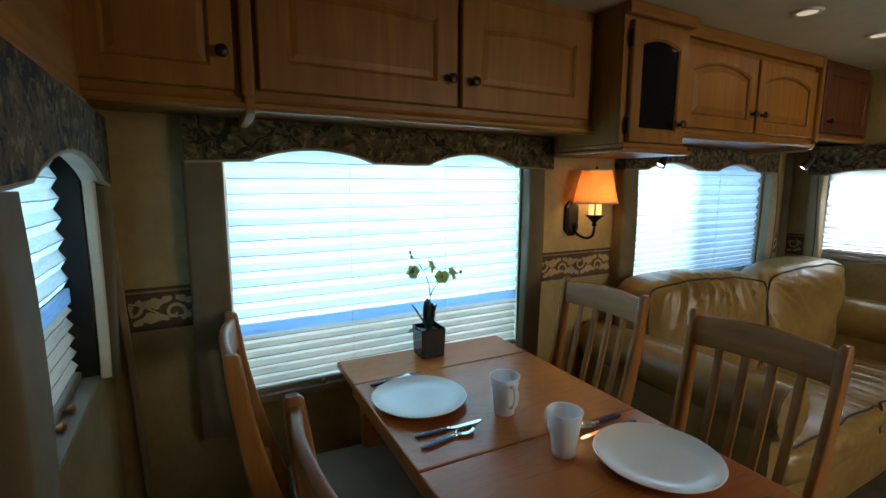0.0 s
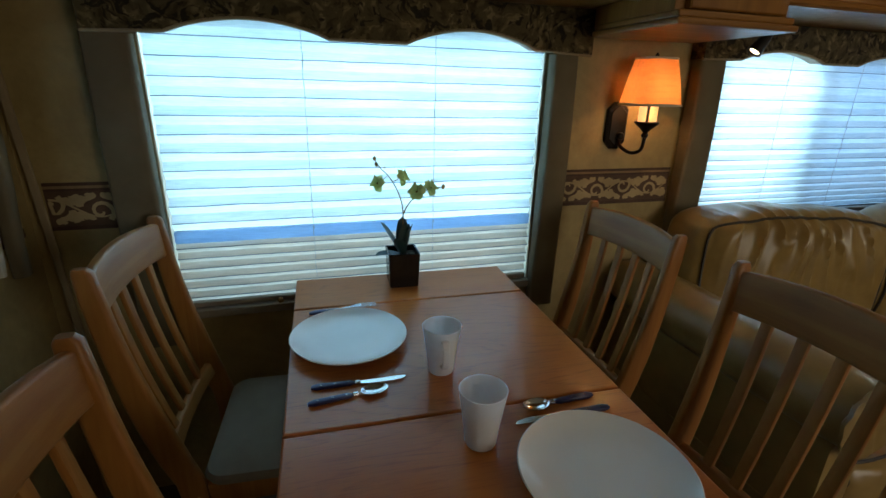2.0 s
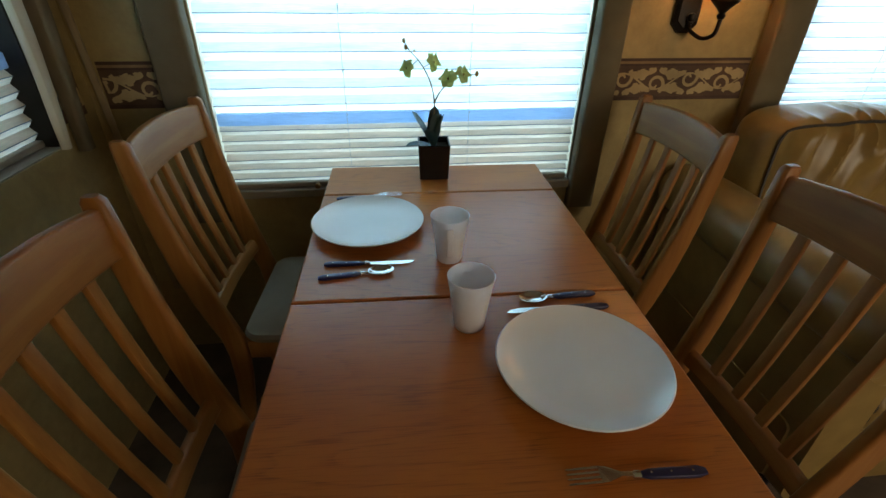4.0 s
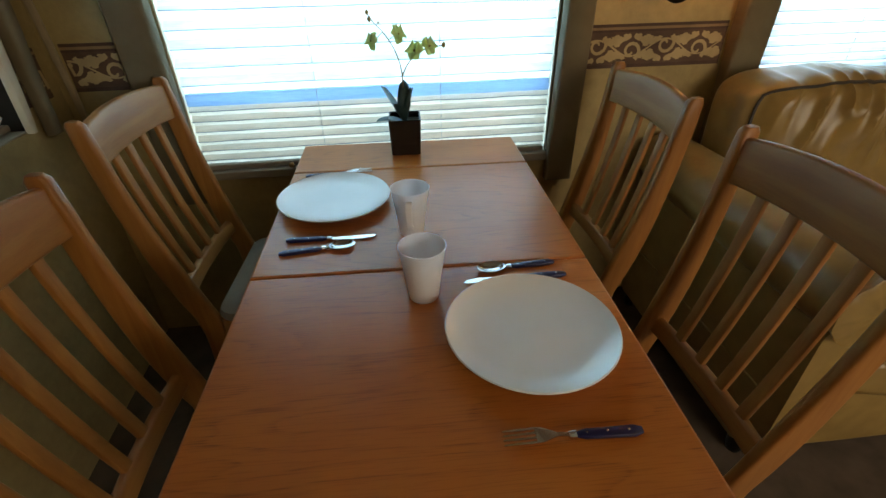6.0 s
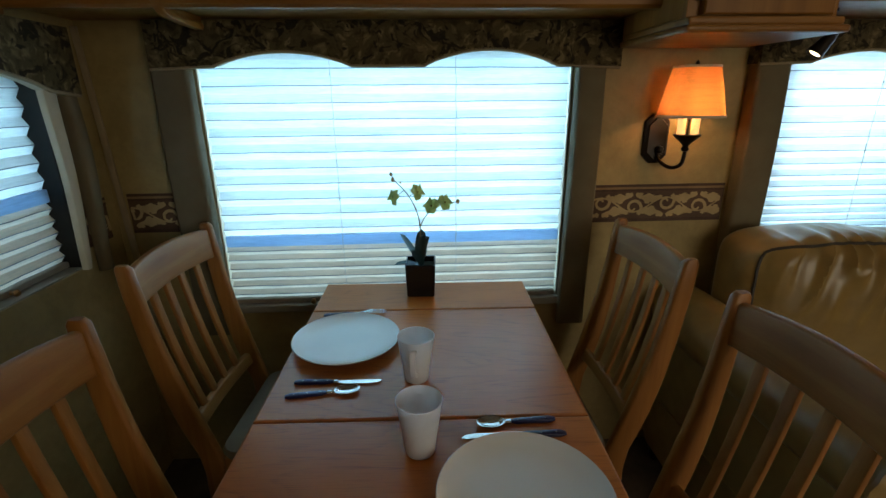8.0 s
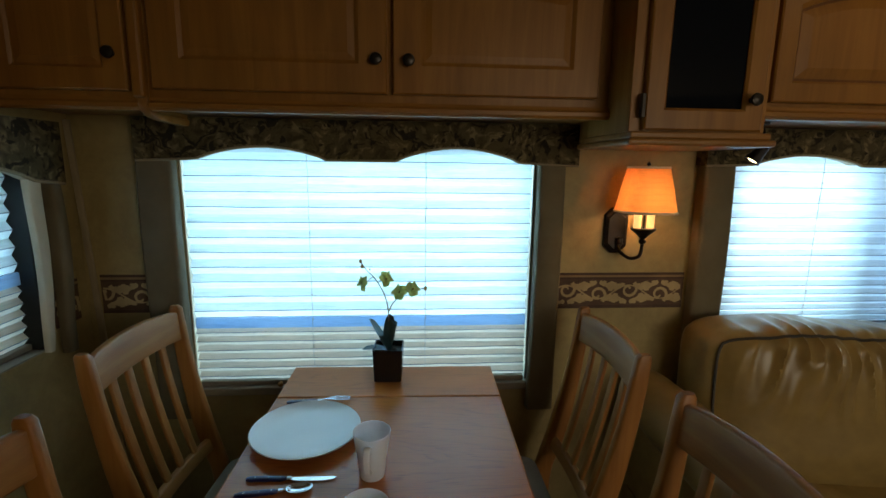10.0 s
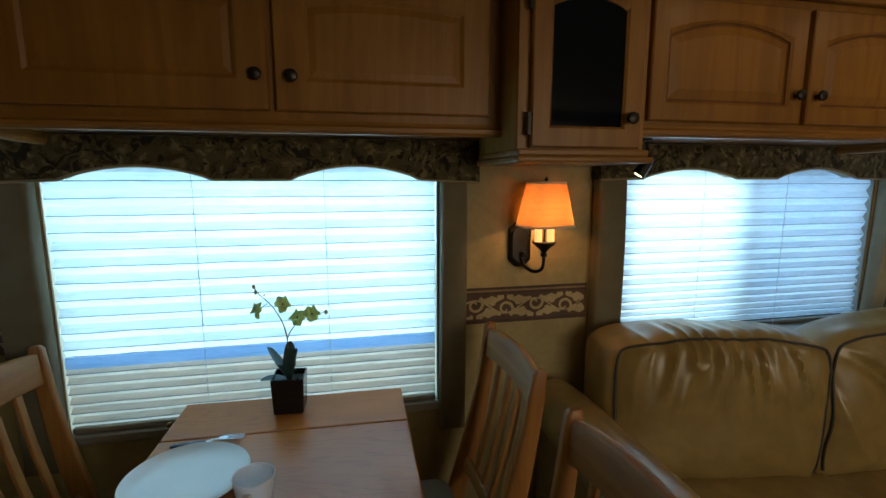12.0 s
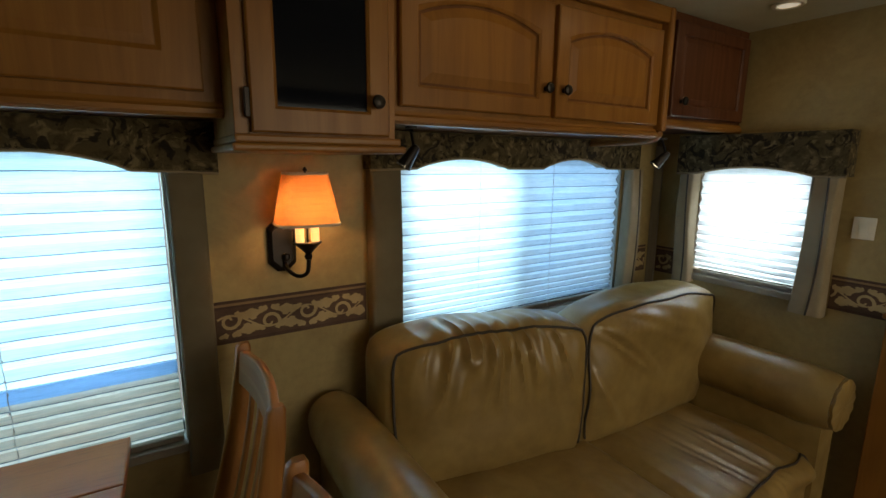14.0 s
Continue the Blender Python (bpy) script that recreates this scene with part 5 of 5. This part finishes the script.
def orchid_leaf(az, length, width, rise, droop, z0=0.095):
    rings = []
    for k in range(13):
        t = k / 12
        out = length * (t * math.cos(rise) + 0.0)
        z = z0 + length * t * math.sin(rise) - droop * t * t
        w = width * min(1.0, 0.3 + 1.6 * t) * math.sqrt(max(0.0, 1 - t ** 4)) + 0.0008
        c, s = math.cos(az), math.sin(az)
        fold = 0.25 * w
        prof = [(-w, fold, 0), (-w * 0.5, fold * 0.3, 0), (0, 0, 0), (w * 0.5, fold * 0.3, 0), (w, fold, 0), (w * 0.5, fold * 0.3 - 0.0016, 0), (0, -0.0018, 0), (-w * 0.5, fold * 0.3 - 0.0016, 0)]
        tilt = Vector((-c * math.sin(rise), -s * math.sin(rise), math.cos(rise)))
        rings.append([Vector((c * out, s * out, z)) + Vector((-s, c, 0)) * a + tilt * b for a, b, _ in prof])
    part("leaf", loft(rings), LEAF, pot, "", True)


orchid_leaf(math.radians(186), 0.092, 0.023, 0.28, 0.018)
orchid_leaf(math.radians(168), 0.128, 0.025, 1.02, 0.0)
orchid_leaf(math.radians(-20), 0.112, 0.018, 1.28, 0.0)
orchid_leaf(math.radians(30), 0.105, 0.022, 1.30, 0.0)
orchid_leaf(math.radians(-60), 0.115, 0.021, 1.42, 0.0)
orchid_leaf(math.radians(-120), 0.09, 0.022, 1.05, 0.01)
orchid_leaf(math.radians(80), 0.125, 0.021, 1.35, 0.0)


def P(x, y, z):
    """From room measures to the pot's own."""
    return (x - PX, y - PY, z - ZT)


main = smooth_path([P(0.892, 1.86, 0.84), P(0.893, 1.858, 0.93), P(0.892, 1.85, 1.00), P(0.878, 1.845, 1.055), P(0.850, 1.84, 1.105), P(0.822, 1.838, 1.135), P(0.806, 1.836, 1.160)], 6)
part("stem", tube(main, [0.0026 - 0.0014 * i / len(main) for i in range(len(main))], 7), STEM, pot, "", True)
side = smooth_path([P(0.893, 1.852, 0.985), P(0.91, 1.845, 1.02), P(0.945, 1.84, 1.055), P(0.985, 1.838, 1.068), P(1.015, 1.836, 1.072)], 6)
part("stem", tube(side, [0.0022 - 0.001 * i / len(side) for i in range(len(side))], 7), STEM, pot, "", True)


def blossom(x, y, z, size, az, up, seed):
    rnd = random.Random(seed)
    face = Vector((math.cos(az) * math.cos(up), math.sin(az) * math.cos(up), math.sin(up))).normalized()
    right = face.cross(Vector((0, 0, 1))).normalized()
    top = right.cross(face)
    c = Vector(P(x, y, z))
    fl = new("blossom")
    fl.parent = pot
    fl["label"] = "yellow-green orchid blossom"
    for k in range(5):
        a = math.pi / 2 + k * 2 * math.pi / 5 + rnd.uniform(-0.1, 0.1)
        ln, wd = size * (0.5 if k in (1, 4) else 0.45), size * (0.36 if k in (1, 4) else 0.30)
        dr, ac = right * math.cos(a) + top * math.sin(a), -right * math.sin(a) + top * math.cos(a)
        rings = []
        for i in range(8):
            t = i / 7
            w = wd * math.sin(math.pi * (0.07 + 0.90 * t)) ** 0.7
            cup = face * ((0.42 if k in (1, 4) else 0.05) * ln * math.sin(math.pi * t) - (0.2 if k in (0, 2, 3) else 0.05) * ln * t * t + 0.004)
            p = c + dr * (ln * t + 0.002) + cup
            rings.append([p - ac * w + face * 0.12 * w, p - ac * w * 0.5, p + ac * w * 0.5, p + ac * w + face * 0.12 * w, p + ac * w * 0.5 - face * 0.0009, p - ac * w * 0.5 - face * 0.0009])
        part("petal", loft(rings), PETAL, fl, "", True)
    lip = lathe([(0.001, 0), (0.003, 0.002), (0.0035, 0.006), (0.002, 0.009), (0.001, 0.010)], 10)
    bmesh.ops.transform(lip, matrix=Matrix.Translation(c) @ face.to_track_quat("Z", "Y").to_matrix().to_4x4(), verts=lip.verts)
    part("lip", lip, PETAL_C, fl, "brownish centre", True)


for i, (x, y, z, s, az, up) in enumerate(((0.818, 1.83, 1.088, 0.054, -2.6, 0.3), (0.884, 1.832, 1.104, 0.056, -0.55, 0.35), (0.935, 1.832, 1.058, 0.056, -2.3, 0.6), (0.972, 1.828, 1.070, 0.054, -0.75, 0.6))):
    blossom(x, y, z, s, az, up, i)
    stalk = min((main if x < 0.9 else side), key=lambda p: (p - Vector(P(x, y, z))).length)
    part("stalk", tube([stalk, Vector(P(x, y + 0.004, z))], 0.0011, 5), STEM, pot)
for x, y, z, r in ((0.806, 1.836, 1.162, 0.0055), (0.811, 1.835, 1.145, 0.006), (1.017, 1.836, 1.073, 0.0065), (0.835, 1.836, 1.135, 0.003)):
    part("bud", lathe([(0.0005, -r * 1.3), (r * 0.7, -r * 0.8), (r, 0), (r * 0.6, r), (0.0005, r * 1.4)], 10, P(x, y, z)), PETAL_C, pot, "closed brown bud", True)
